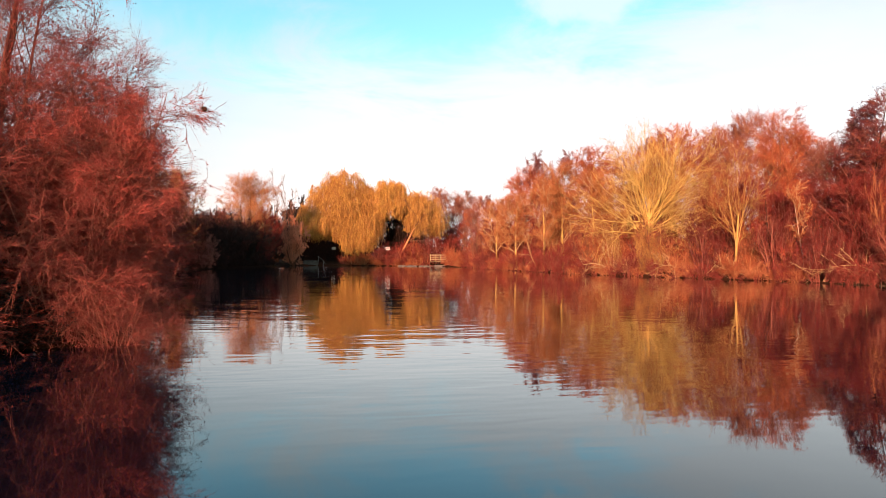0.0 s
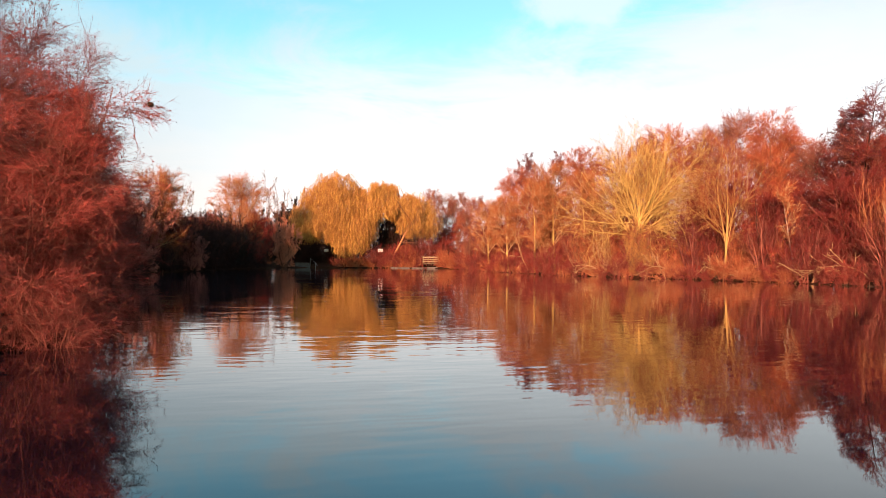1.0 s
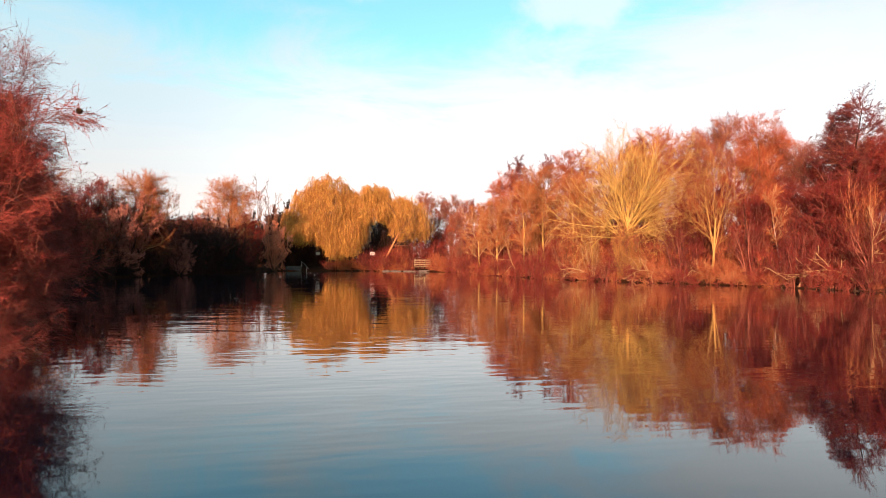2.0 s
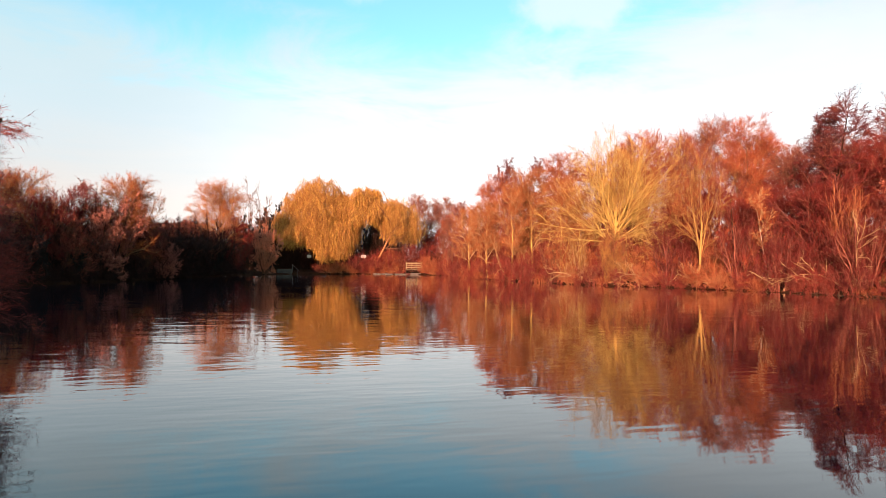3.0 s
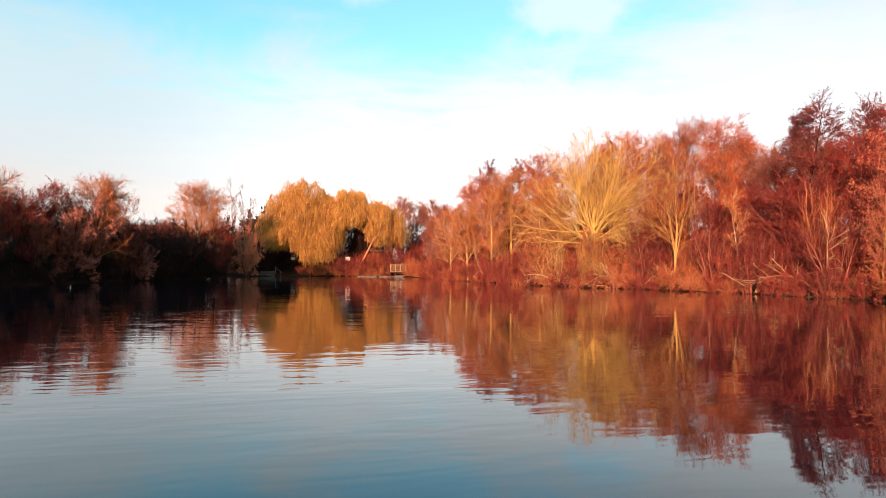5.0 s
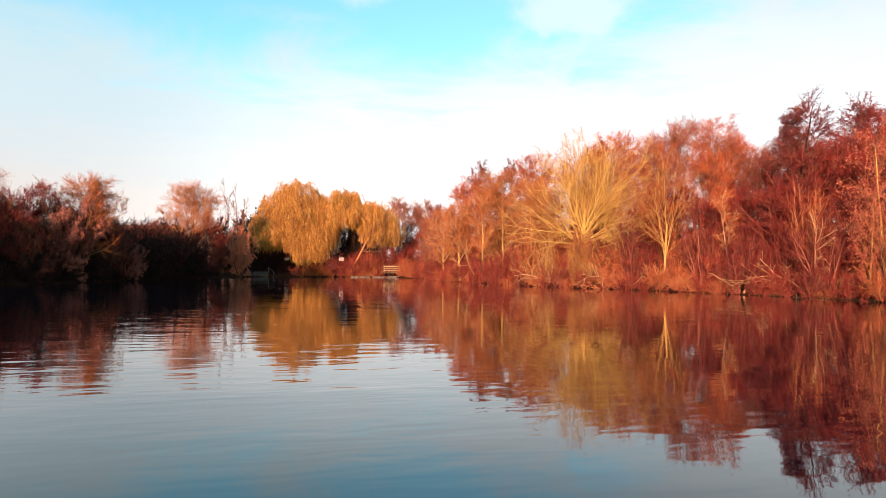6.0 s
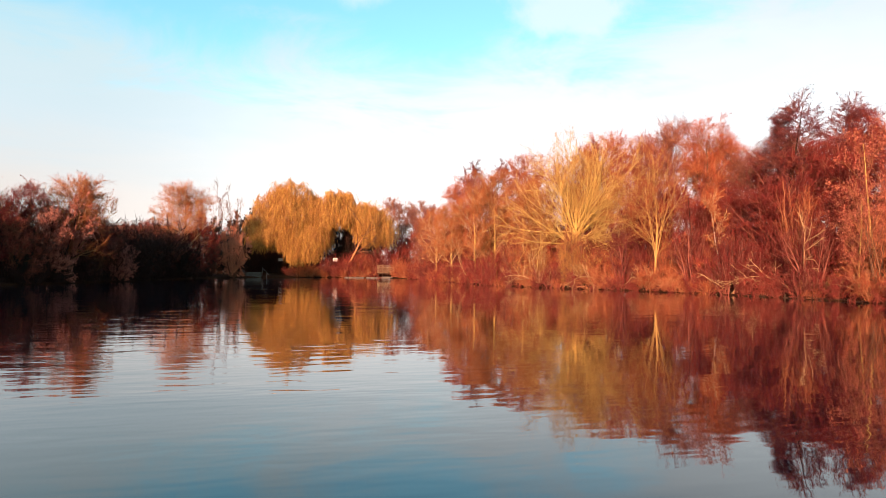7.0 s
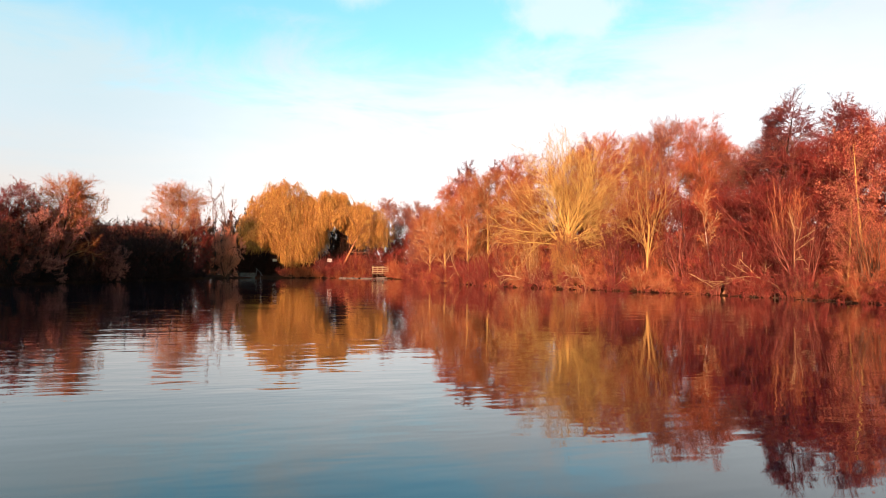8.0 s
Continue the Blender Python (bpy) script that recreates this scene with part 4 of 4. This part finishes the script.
# ---- weeping willow ----
def willow(seed, mats, label):
    r = np.random.default_rng(seed)
    root = new("weeping_willow")
    base = np.array([(-5.6, 0.5, -0.3), (5.0, -2.5, -0.3), (-1.0, 2.0, -0.3)])
    ways = np.array([(0.06, 0, 1.0), (0.36, -0.1, 1.0), (0.22, 0.1, 1.0)])
    trunk = bend_lines(r, base, ways, np.array([12.5, 10.0, 13.0]), 9, 0.05, 0.0)
    tr = np.array([[0.5], [0.24], [0.5]]) * np.linspace(1, 0.4, 9)[None]
    l1, r1 = side_shoots(r, trunk, tr, 14, (0.5, 1.0), (25, 66), (3.5, 6.0), 8, 0.09, 0.02, 0.6)
    l2, r2 = side_shoots(r, l1, r1, 6, (0.3, 1.0), (20, 60), (1.5, 3.0), 5, 0.12, -0.03, 0.6)
    keep = l2[:, :, 2].max(axis=1) < 15.5
    stem = (np.arange(len(l2)) // (14 * 6))[keep]
    l2, r2 = l2[keep], r2[keep]
    # the crown is three domes; on each hang separate heads of trailing shoots with gaps between them
    reach = lambda x: np.interp(x, (-13, -10, -7, -5, -3, -1, 0.5, 1.4, 2.2, 6.6, 7.6, 10, 13), (4.2, 4.0, 4.2, 3.2, 1.0, 0.4, 1.0, 4.6, 8.6, 8.6, 6.2, 4.6, 5.2))
    heads = []
    for cx, cy, rx, ry, top, count in ((-5.6, 0, 7.2, 6.0, 17.6, 84), (3.4, 0.5, 5.6, 5.5, 16.6, 58), (9.6, 0, 3.8, 4.0, 13.8, 34), (-0.9, 0.5, 4.0, 4.5, 15.4, 20), (6.6, 1.0, 3.0, 4.0, 14.4, 20)):
        own = []
        for _ in range(4000):
            d = unit(r.normal(0, 1, 3))
            if d[2] < -0.25 or len(own) >= count:
                continue
            c = np.array((cx, cy, 8.6)) + d * np.array((rx, ry, top - 8.6)) * r.uniform(0.80, 1.05)
            if all(np.linalg.norm(c - o) > 1.75 for o in own):
                own.append(c)
        heads += own
    for _ in range(20):
        heads.append(np.array((r.uniform(-4.4, 0.2), r.uniform(-5.6, -3.6), r.uniform(3.4, 9.5))))
    heads = np.array(heads)
    heads = heads[heads[:, 2] > reach(heads[:, 0]) + 1.2]
    tuft = np.repeat(heads, 8, axis=0) + r.normal(0, 1.0, (len(heads) * 8, 3)) * np.array((0.55, 0.55, 0.36))
    at = np.repeat(tuft, 10, axis=0) + r.normal(0, 1.0, (len(tuft) * 10, 3)) * np.array((0.26, 0.26, 0.22))
    low = reach(at[:, 0]) + np.repeat(r.uniform(-0.6, 1.6, len(tuft)), 10) + r.uniform(-0.4, 0.4, len(at))
    length = np.clip(np.minimum(at[:, 2] - np.maximum(low, 0.5), np.repeat(r.uniform(2.0, 5.4, len(heads)), 80)), 0.5, 6.0) * np.repeat(r.uniform(0.6, 1.0, len(tuft)), 10)
    way = np.stack((r.normal(0, 0.5, len(at)), r.normal(0, 0.5, len(at)), np.full(len(at), 0.0)), axis=1)
    strands = bend_lines(r, at, way, length, 5, 0.05, -0.9)
    sr = np.full(strands.shape[:2], 0.014)
    # sun and shade are put into the bark: one trunk paler, two dark
    piece("trunk", [tubes(trunk[1:2], tr[1:2], 9)], mats[4], root, "leaning trunk in paler bark for the sun on it")
    for i in (0, 2):
        piece("trunk", [tubes(trunk[i:i + 1], tr[i:i + 1], 9)], mats[3], root, "trunk coloured dark for the shade under the crown")
    for i in range(3):
        own = stem == i
        piece("branchwork", [tubes(l1[i * 14:i * 14 + 14], np.maximum(r1[i * 14:i * 14 + 14], 0.03), 6), tubes(l2[own], np.maximum(r2[own], 0.015), 4)], mats[5], root)
    piece("curtain", [tubes(strands, sr, 3)], mats[1], root, smooth=False)
    spots = points_on(r, strands, 260000) + r.normal(0, 0.05, (260000, 3))
    piece("foliage", [leaf_quads(r, spots, 0.075, 7.0, 1.8, fine=True)], mats[2], root, "golden hanging leaf curtains", smooth=False)
    return tagged(root, label, "tree")


stand(willow(51, (BARK_PALE, TWIG_OCHRE, LEAF_GOLD, BARK_DARK, BARK_RUST, BARK_BROWN), "golden weeping willow with trailing curtains beside the water"), -14.2, 124.5, 0, 1.0)

# ---- overhanging tree and brush on the near bank ----
near_tree = tree("overhanging_tree", 61, 12.6, 3.3, (BARK_WINE, BARK_WINE, TWIG_WINE, LEAF_WINE), "tall thin-stemmed red-brown tree over the near bank",
                 trunk_r=0.09, clear=0.2, n1=78, ang1=(35, 75), n2=9, n3=7, n4=9, shape="cone", twig=0.45, twig_r=0.0032, leaves=30000, leaf_size=0.036, stems=6, lift=0.03,
                 bough=0.007, flare=0.06, fine=False, wobble=0.13, level=0.7, thin=-0.34, clump=0.8)
stand(near_tree, -10.9, 14.9)
near_bush = tree("overhanging_bush", 64, 7.8, 4.95, (BARK_WINE, BARK_WINE, TWIG_WINE, LEAF_WINE), "broad bushy red-twigged willow reaching out over the water",
                 trunk_r=0.08, clear=0.20, n1=84, ang1=(60, 95), n2=10, n3=7, n4=12, shape="round", twig=0.40, twig_r=0.0032, level=0.45, leaves=20000, leaf_size=0.036, stems=7, lift=0.01,
                 thin=-0.25, clump=0.75, domed=True, bough=0.007, flare=0.12, fine=False, wobble=0.15)
stand(near_bush, -10.9, 14.5, 0, 1.0, 0.05, 0.95)
again(near_bush, -9.1, 14.5, 120, 0.58, 0.05, 1.15)
again(near_tree, -8.6, 15.6, 140, 0.62)
again(near_bush, -8.3, 14.4, 30, 0.46, 0.05, 1.5)
again(near_bush, -9.3, 16.4, 250, 0.62, 0.05, 1.2)
leaner = tree("leaning_tree", 65, 6.5, 1.85, (BARK_WINE, BARK_WINE, TWIG_WINE, LEAF_WINE), "thin red-twigged tree leaning out over the water",
              trunk_r=0.05, clear=0.28, n1=64, ang1=(50, 95), n2=8, n3=7, n4=9, shape="round", twig=0.36, twig_r=0.0032, level=0.5, leaves=7000, leaf_size=0.036, stems=4, lift=0.01,
              thin=-0.15, clump=0.6, bough=0.007, flare=0.10, fine=False, wobble=0.15, lean=(0.25, 0.0))
stand(leaner, -7.85, 14.0, 0, 1.12, 0.05, 0.78)
near_brush = shrub("overhanging_brush", 62, 4.4, 2.8, (BARK_WINE, TWIG_WINE), "dense red-brown brush drooping over the water", stems=28, n2=12, n3=8, n4=11, twig=0.34, stem=0.0045,
                   twig_r=0.0032, thin=-0.05, clump=0.6, droop=0.10, level=0.45, spread=(45, 92), lift=-0.01, fine=False, bough=0.007, wobble=0.2)
stand(near_brush, -8.1, 13.7, 0, 0.86, 0.05, 1.1)
for x, y, turn, size, tall in ((-9.0, 15.2, 140, 0.9, 1.0), (-7.1, 13.6, 20, 0.60, 0.75), (-8.1, 14.6, 310, 0.5, 0.9)):
    again(near_brush, x, y, turn, size, 0.1, tall, group="brush of the near bank")
# dark cores for the brush's hollows; the last two, out of view, block sun
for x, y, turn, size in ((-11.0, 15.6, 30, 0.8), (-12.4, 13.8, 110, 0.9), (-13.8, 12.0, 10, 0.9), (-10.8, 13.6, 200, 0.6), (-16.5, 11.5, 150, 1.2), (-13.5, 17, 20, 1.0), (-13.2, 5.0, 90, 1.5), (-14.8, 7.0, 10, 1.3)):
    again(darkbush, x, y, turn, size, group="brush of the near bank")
# near-black bushes added for the shaded undercut below the brush
for x, y, turn, size, tall in ((-10.1, 12.9, 40, 0.6, 0.55), (-8.7, 12.75, 100, 0.24, 0.42), (-8.05, 13.05, 10, 0.17, 0.4)):
    again(evergreen, x, y, turn, size, 0.1, tall, label="evergreen bush coloured dark for shade at the foot of the overhanging brush", group="brush of the near bank")
# unseen evergreens, added to keep the sun off the brush's lower left
again(evergreen, -14.8, -4.0, 30, 0.55), again(evergreen, -13.0, 5.5, 30, 0.62, 0.05, 0.75), again(evergreen, -12.7, 8.0, 70, 0.6, 0.05, 0.75), again(evergreen, -12.4, 11.4, 200, 0.7, 0.05, 0.7), again(evergreen, -14.8, 9.5, 130, 0.8, 0.05, 0.7)

# ---- built things round the pond ----
CONCRETE_WET = plain("damp_worn_concrete", (0.07, 0.055, 0.045), (0.17, 0.135, 0.11), 0.85)
# the shade on the landing is put into this concrete's colour
CONCRETE_SHADED = plain("mossy_dark_concrete", (0.06, 0.05, 0.04), (0.13, 0.11, 0.09), 0.9)
def rod(points, radius, sides=8):
    line = np.array(points, dtype=float)[None]
    return [tubes(line, np.full(line.shape[:2], radius), sides)]


def viewing_platform():
    root = tagged(new("viewing_platform"), "pale weathered timber viewing platform with a three-rail fence at the water", "platform")
    for i in range(16):
        part("plank", box((3.0, 0.118, 0.045), (0, -0.95 + i * 0.125, 0.98), 0.006), TIMBER, root)
    for y in (-0.85, 0.85):
        part("joist", box((2.9, 0.09, 0.16), (0, y, 0.875), 0.008), TIMBER_DARK, root)
    for x in (-1.42, -0.47, 0.47, 1.42):
        part("post", box((0.09, 0.09, 1.3), (x, -0.97, 1.64), 0.01), TIMBER, root)
        part("pile", box((0.11, 0.11, 1.4), (x, -0.9, 0.25), 0.01), TIMBER_DARK, root)
    for x in (-1.42, 1.42):
        part("post", box((0.09, 0.09, 1.3), (x, 0.95, 1.64), 0.01), TIMBER, root)
        part("pile", box((0.11, 0.11, 1.4), (x, 0.88, 0.25), 0.01), TIMBER_DARK, root)
    for z in (1.32, 1.68, 2.04):
        part("rail", box((2.96, 0.04, 0.10), (0, -1.04, z), 0.008), TIMBER, root)
        for x in (-1.49, 1.49):
            part("rail", box((0.04, 1.94, 0.10), (x, 0, z), 0.008), TIMBER, root)
    part("top_rail", box((3.1, 0.14, 0.045), (0, -1.0, 2.32), 0.008), TIMBER, root)
    return root


stand(viewing_platform(), -1.0, 121.4, 0, 1.0).location.z = 0.0

kerb = part("stone_block", box((2.0, 0.6, 0.36), (0, 0, 0.10), 0.06), CONCRETE_WET)
kerb.location = (-0.6, 119.9, 0.0)
tagged(kerb, "pale worn stone block at the foot of the platform", "stone block")


def sign_board(label, width, height, centre, bars):
    root = tagged(new("sign_board"), label, "sign")
    for x in (-width * 0.36, width * 0.36):
        part("post", box((0.08, 0.08, centre + height * 0.5), (x, 0.05, (centre + height * 0.5) * 0.5 - 0.1), 0.008), TIMBER_DARK, root)
    part("panel", box((width, 0.03, height), (0, 0, centre), 0.006), WHITE_PAINT, root)
    for z, share in bars:
        part("lettering_bar", box((width * share, 0.006, height * 0.13), (0, -0.019, centre + height * z), 0), RED_PAINT, root, "red bar of lettering")
    return root


stand(sign_board("white notice board with faded red bars on posts", 0.85, 0.62, 3.1, ((0.3, 0.8), (0.05, 0.7), (-0.2, 0.75))), -10.75, 122.8)
stand(sign_board("plain white notice board under the willow", 0.8, 0.5, 2.9, ()), -21.6, 124.5)


def landing():
    root = tagged(new("landing"), "grey concrete landing with a sloping steel handrail", "landing")
    part("slab", box((2.7, 2.4, 1.1), (0, 0, 0.35), 0.05), CONCRETE_SHADED, root)
    part("step", box((2.7, 0.5, 0.45), (0, -1.45, 0.05), 0.04), CONCRETE_SHADED, root)
    piece("handrail", rod([(1.25, 0.9, 1.75), (1.35, 0.0, 1.7), (2.3, -1.2, 0.9), (2.7, -1.7, 0.45)], 0.025), STEEL, root)
    for x, y, z in ((1.25, 0.8, 1.72), (1.38, -0.05, 1.68)):
        piece("baluster", rod([(x, y, 0.8), (x, y, z)], 0.018), STEEL, root)
    piece("baluster", rod([(2.3, -1.2, -0.4), (2.3, -1.2, 0.9)], 0.018), STEEL, root)
    return root


stand(landing(), -24.6, 117.6, 8).location.z = 0.0


def house():
    root = tagged(new("house"), "brick house with a long dull red roof behind the trees", "house")
    part("wall", box((13, 8, 5.4), (0, 0, 2.7), 0), HOUSE_WALL, root)
    bm = bmesh.new()
    prof = [(-4.6, 5.2), (0, 8.7), (4.6, 5.2), (4.6, 5.38), (0, 8.92), (-4.6, 5.38)]
    ends = [[bm.verts.new((x, y, z)) for y, z in prof] for x in (-6.9, 6.9)]
    for i in range(6):
        j = (i + 1) % 6
        bm.faces.new((ends[0][i], ends[0][j], ends[1][j], ends[1][i]))
    bm.faces.new(ends[0][::-1]), bm.faces.new(ends[1])
    bmesh.ops.recalc_face_normals(bm, faces=bm.faces[:])
    roof = part("roof", bm, ROOF_TILE, root)
    for x in (-6.4, 6.4):
        bm = bmesh.new()
        v = [bm.verts.new((x + o, y, z)) for o in (-0.1, 0.1) for y, z in ((-4.0, 5.4), (4.0, 5.4), (0, 8.4))]
        bm.faces.new((v[2], v[1], v[0])), bm.faces.new((v[3], v[4], v[5]))
        for i in range(3):
            j = (i + 1) % 3
            bm.faces.new((v[i], v[j], v[j + 3], v[i + 3]))
        part("gable", bm, HOUSE_WALL, root)
    for x in (-4.5, -1.5, 1.5, 4.5):
        for z in (1.5, 4.1):
            win = part("window", box((1.3, 0.12, 1.2), (x, -4.02, z), 0.01), WHITE_PAINT, root)
            part("pane", box((1.1, 0.02, 1.0), (x, -4.085, z), 0), GLASS, win)
    return root


GLASS = plain("dark_window_glass", (0.01, 0.012, 0.015), (0.02, 0.022, 0.026), 0.05)
stand(house(), -49.0, 124, 3)


def bird_nest():
    r = np.random.default_rng(5)
    n = 420
    d = unit(r.normal(0, 1, (n, 3))) * r.uniform(0.08, 0.15, (n, 1)) * np.array((1, 1, 0.8))
    t = unit(np.cross(d, r.normal(0, 1, (n, 3)))) * r.uniform(0.06, 0.14, (n, 1))
    lines = np.stack((d - t, d * 1.06, d + t), axis=1)
    root = tagged(new("bird_nest"), "dark ball of twigs wedged in the boughs", "nest")
    piece("twigwork", [tubes(lines, np.full((n, 3), 0.004), 3)], STRAW, root)
    core = bmesh.new()
    bmesh.ops.create_icosphere(core, subdivisions=2, radius=0.10)
    for v in core.verts:
        v.co *= 1 + 0.25 * noise.noise(v.co * 14)
        v.co.z *= 0.75
    part("bowl", core, STRAW, root)
    return root


boughs = FORMS["leaning_tree"].reshape(-1, 3) * np.array((1.12, 1.12, 0.874)) + np.array(leaner.location)
spot = boughs[np.argmin(np.linalg.norm(boughs - np.array((-5.4, 13.8, 5.1)), axis=1))]
nest = bird_nest()
nest.location, nest.scale = Vector(spot), (0.4, 0.4, 0.4)


def bank_edging(seed, start, length, label):
    """Stakes with laid poles that hold the bank."""
    r = np.random.default_rng(seed)
    root = tagged(new("bank_edging"), label, "timber edging", group="timber edging of the bank")
    x0, y0, nx, ny = inland(start)
    x1, y1, _, _ = inland(start + length)
    off = Vector((nx, ny, 0)) * -0.25
    a, b = Vector((x0, y0, 0)) + off, Vector((x1, y1, 0)) + off
    for h in (0.06,):
        pts = [a.lerp(b, f) + Vector((0, 0, h + r.uniform(-0.03, 0.03))) for f in np.linspace(0, 1, 5)]
        piece("pole", rod(pts, 0.045, 7), TIMBER_DARK, root)
    for f in np.arange(0.05, 1.0, 0.9 / max(1, round(length / 1.3))):
        c = a.lerp(b, float(f)) + Vector((nx, ny, 0)) * -0.09
        top = r.uniform(0.12, 0.38)
        piece("stake", rod([c + Vector((0, 0, -0.8)), c + Vector((r.uniform(-0.03, 0.03), 0, top))], 0.05, 7), TIMBER_DARK, root)
    return root


q = run[-1] - 27.0
while q < run[-1] - 5.0:
    bank_edging(int(q * 10), q, 3.6, "low dark stakes and poles along the water's edge")
    q += 3.9


def fallen_bough(seed, at, way, length, lift, label, radius=0.07):
    r = np.random.default_rng(seed)
    root = tagged(new("fallen_bough"), label, "bough", group="fallen boughs on the bank")
    main = bend_lines(r, np.array([at], dtype=float), np.array([way], dtype=float), np.array([float(length)]), 9, 0.10, lift)
    mr = radius * np.linspace(1, 0.25, 9)[None]
    l1, r1 = side_shoots(r, main, mr, 9, (0.25, 1.0), (25, 70), (length * 0.2, length * 0.45), 5, 0.16, 0.03, 0.7)
    l2, r2 = side_shoots(r, l1, r1, 5, (0.3, 1.0), (20, 60), (0.3, 0.8), 4, 0.16, 0.0, 0.7)
    piece("stem", [tubes(main, mr, 7)], BARK_PALE, root)
    piece("branchwork", [tubes(l1, np.maximum(r1, 0.018), 5), tubes(l2, np.maximum(r2, 0.012), 3)], BARK_PALE, root)
    return root


fallen_bough(1, (36.5, 55.2, 0.6), (-1.0, -0.45, 0.75), 5.0, -0.16, "pale dead bough arching over to the water", 0.09)
fallen_bough(2, (37.2, 53.6, 0.5), (-1.0, -0.3, 1.1), 4.5, -0.14, "pale dead bough leaning out of the thicket")
fallen_bough(3, (37.6, 51.8, 0.5), (-0.6, 0.1, 1.4), 5.2, 0.0, "tall leaning pale stem in the thicket", 0.055)
fallen_bough(4, (25.5, 66.2, 0.5), (-1.0, -0.3, 0.6), 4.5, -0.1, "pale dead bough low over the bank")
fallen_bough(5, (19.5, 71.8, 0.5), (-0.8, -0.2, 0.5), 4.0, -0.06, "pale dead bough low over the bank")
fallen_bough(6, (30.2, 63.2, 0.5), (-1.0, -0.5, 0.35), 3.2, 0.02, "short pale bough at the foot of the forked tree")
fallen_bough(7, (40.6, 47.2, 0.5), (-0.9, -0.4, 0.5), 3.6, -0.05, "pale dead bough low over the bank")
fallen_bough(8, (12.5, 83.6, 0.4), (-0.3, -0.2, 1.2), 5.0, 0.0, "thin pale leaning stem by the water")


def stone_kerb(x, y, length, turn):
    r = np.random.default_rng(int(abs(x) * 10))
    root = tagged(new("stone_kerb"), "pale worn kerb stones at the water's edge", "kerb", group="kerb of the far bank")
    q = 0.0
    while q < length:
        n = r.uniform(0.5, 0.95)
        part("stone", box((n - 0.03, r.uniform(0.28, 0.36), r.uniform(0.16, 0.22)), (q + n / 2, r.uniform(-0.03, 0.03), 0.02), 0.03), CONCRETE_WET, root)
        q += n
    root.matrix_basis = pose(x, y, 0.06, 0, 0, turn)
    return root


stone_kerb(-8.6, 120.3, 3.6, -2)
stone_kerb(-4.6, 120.1, 3.0, 1)
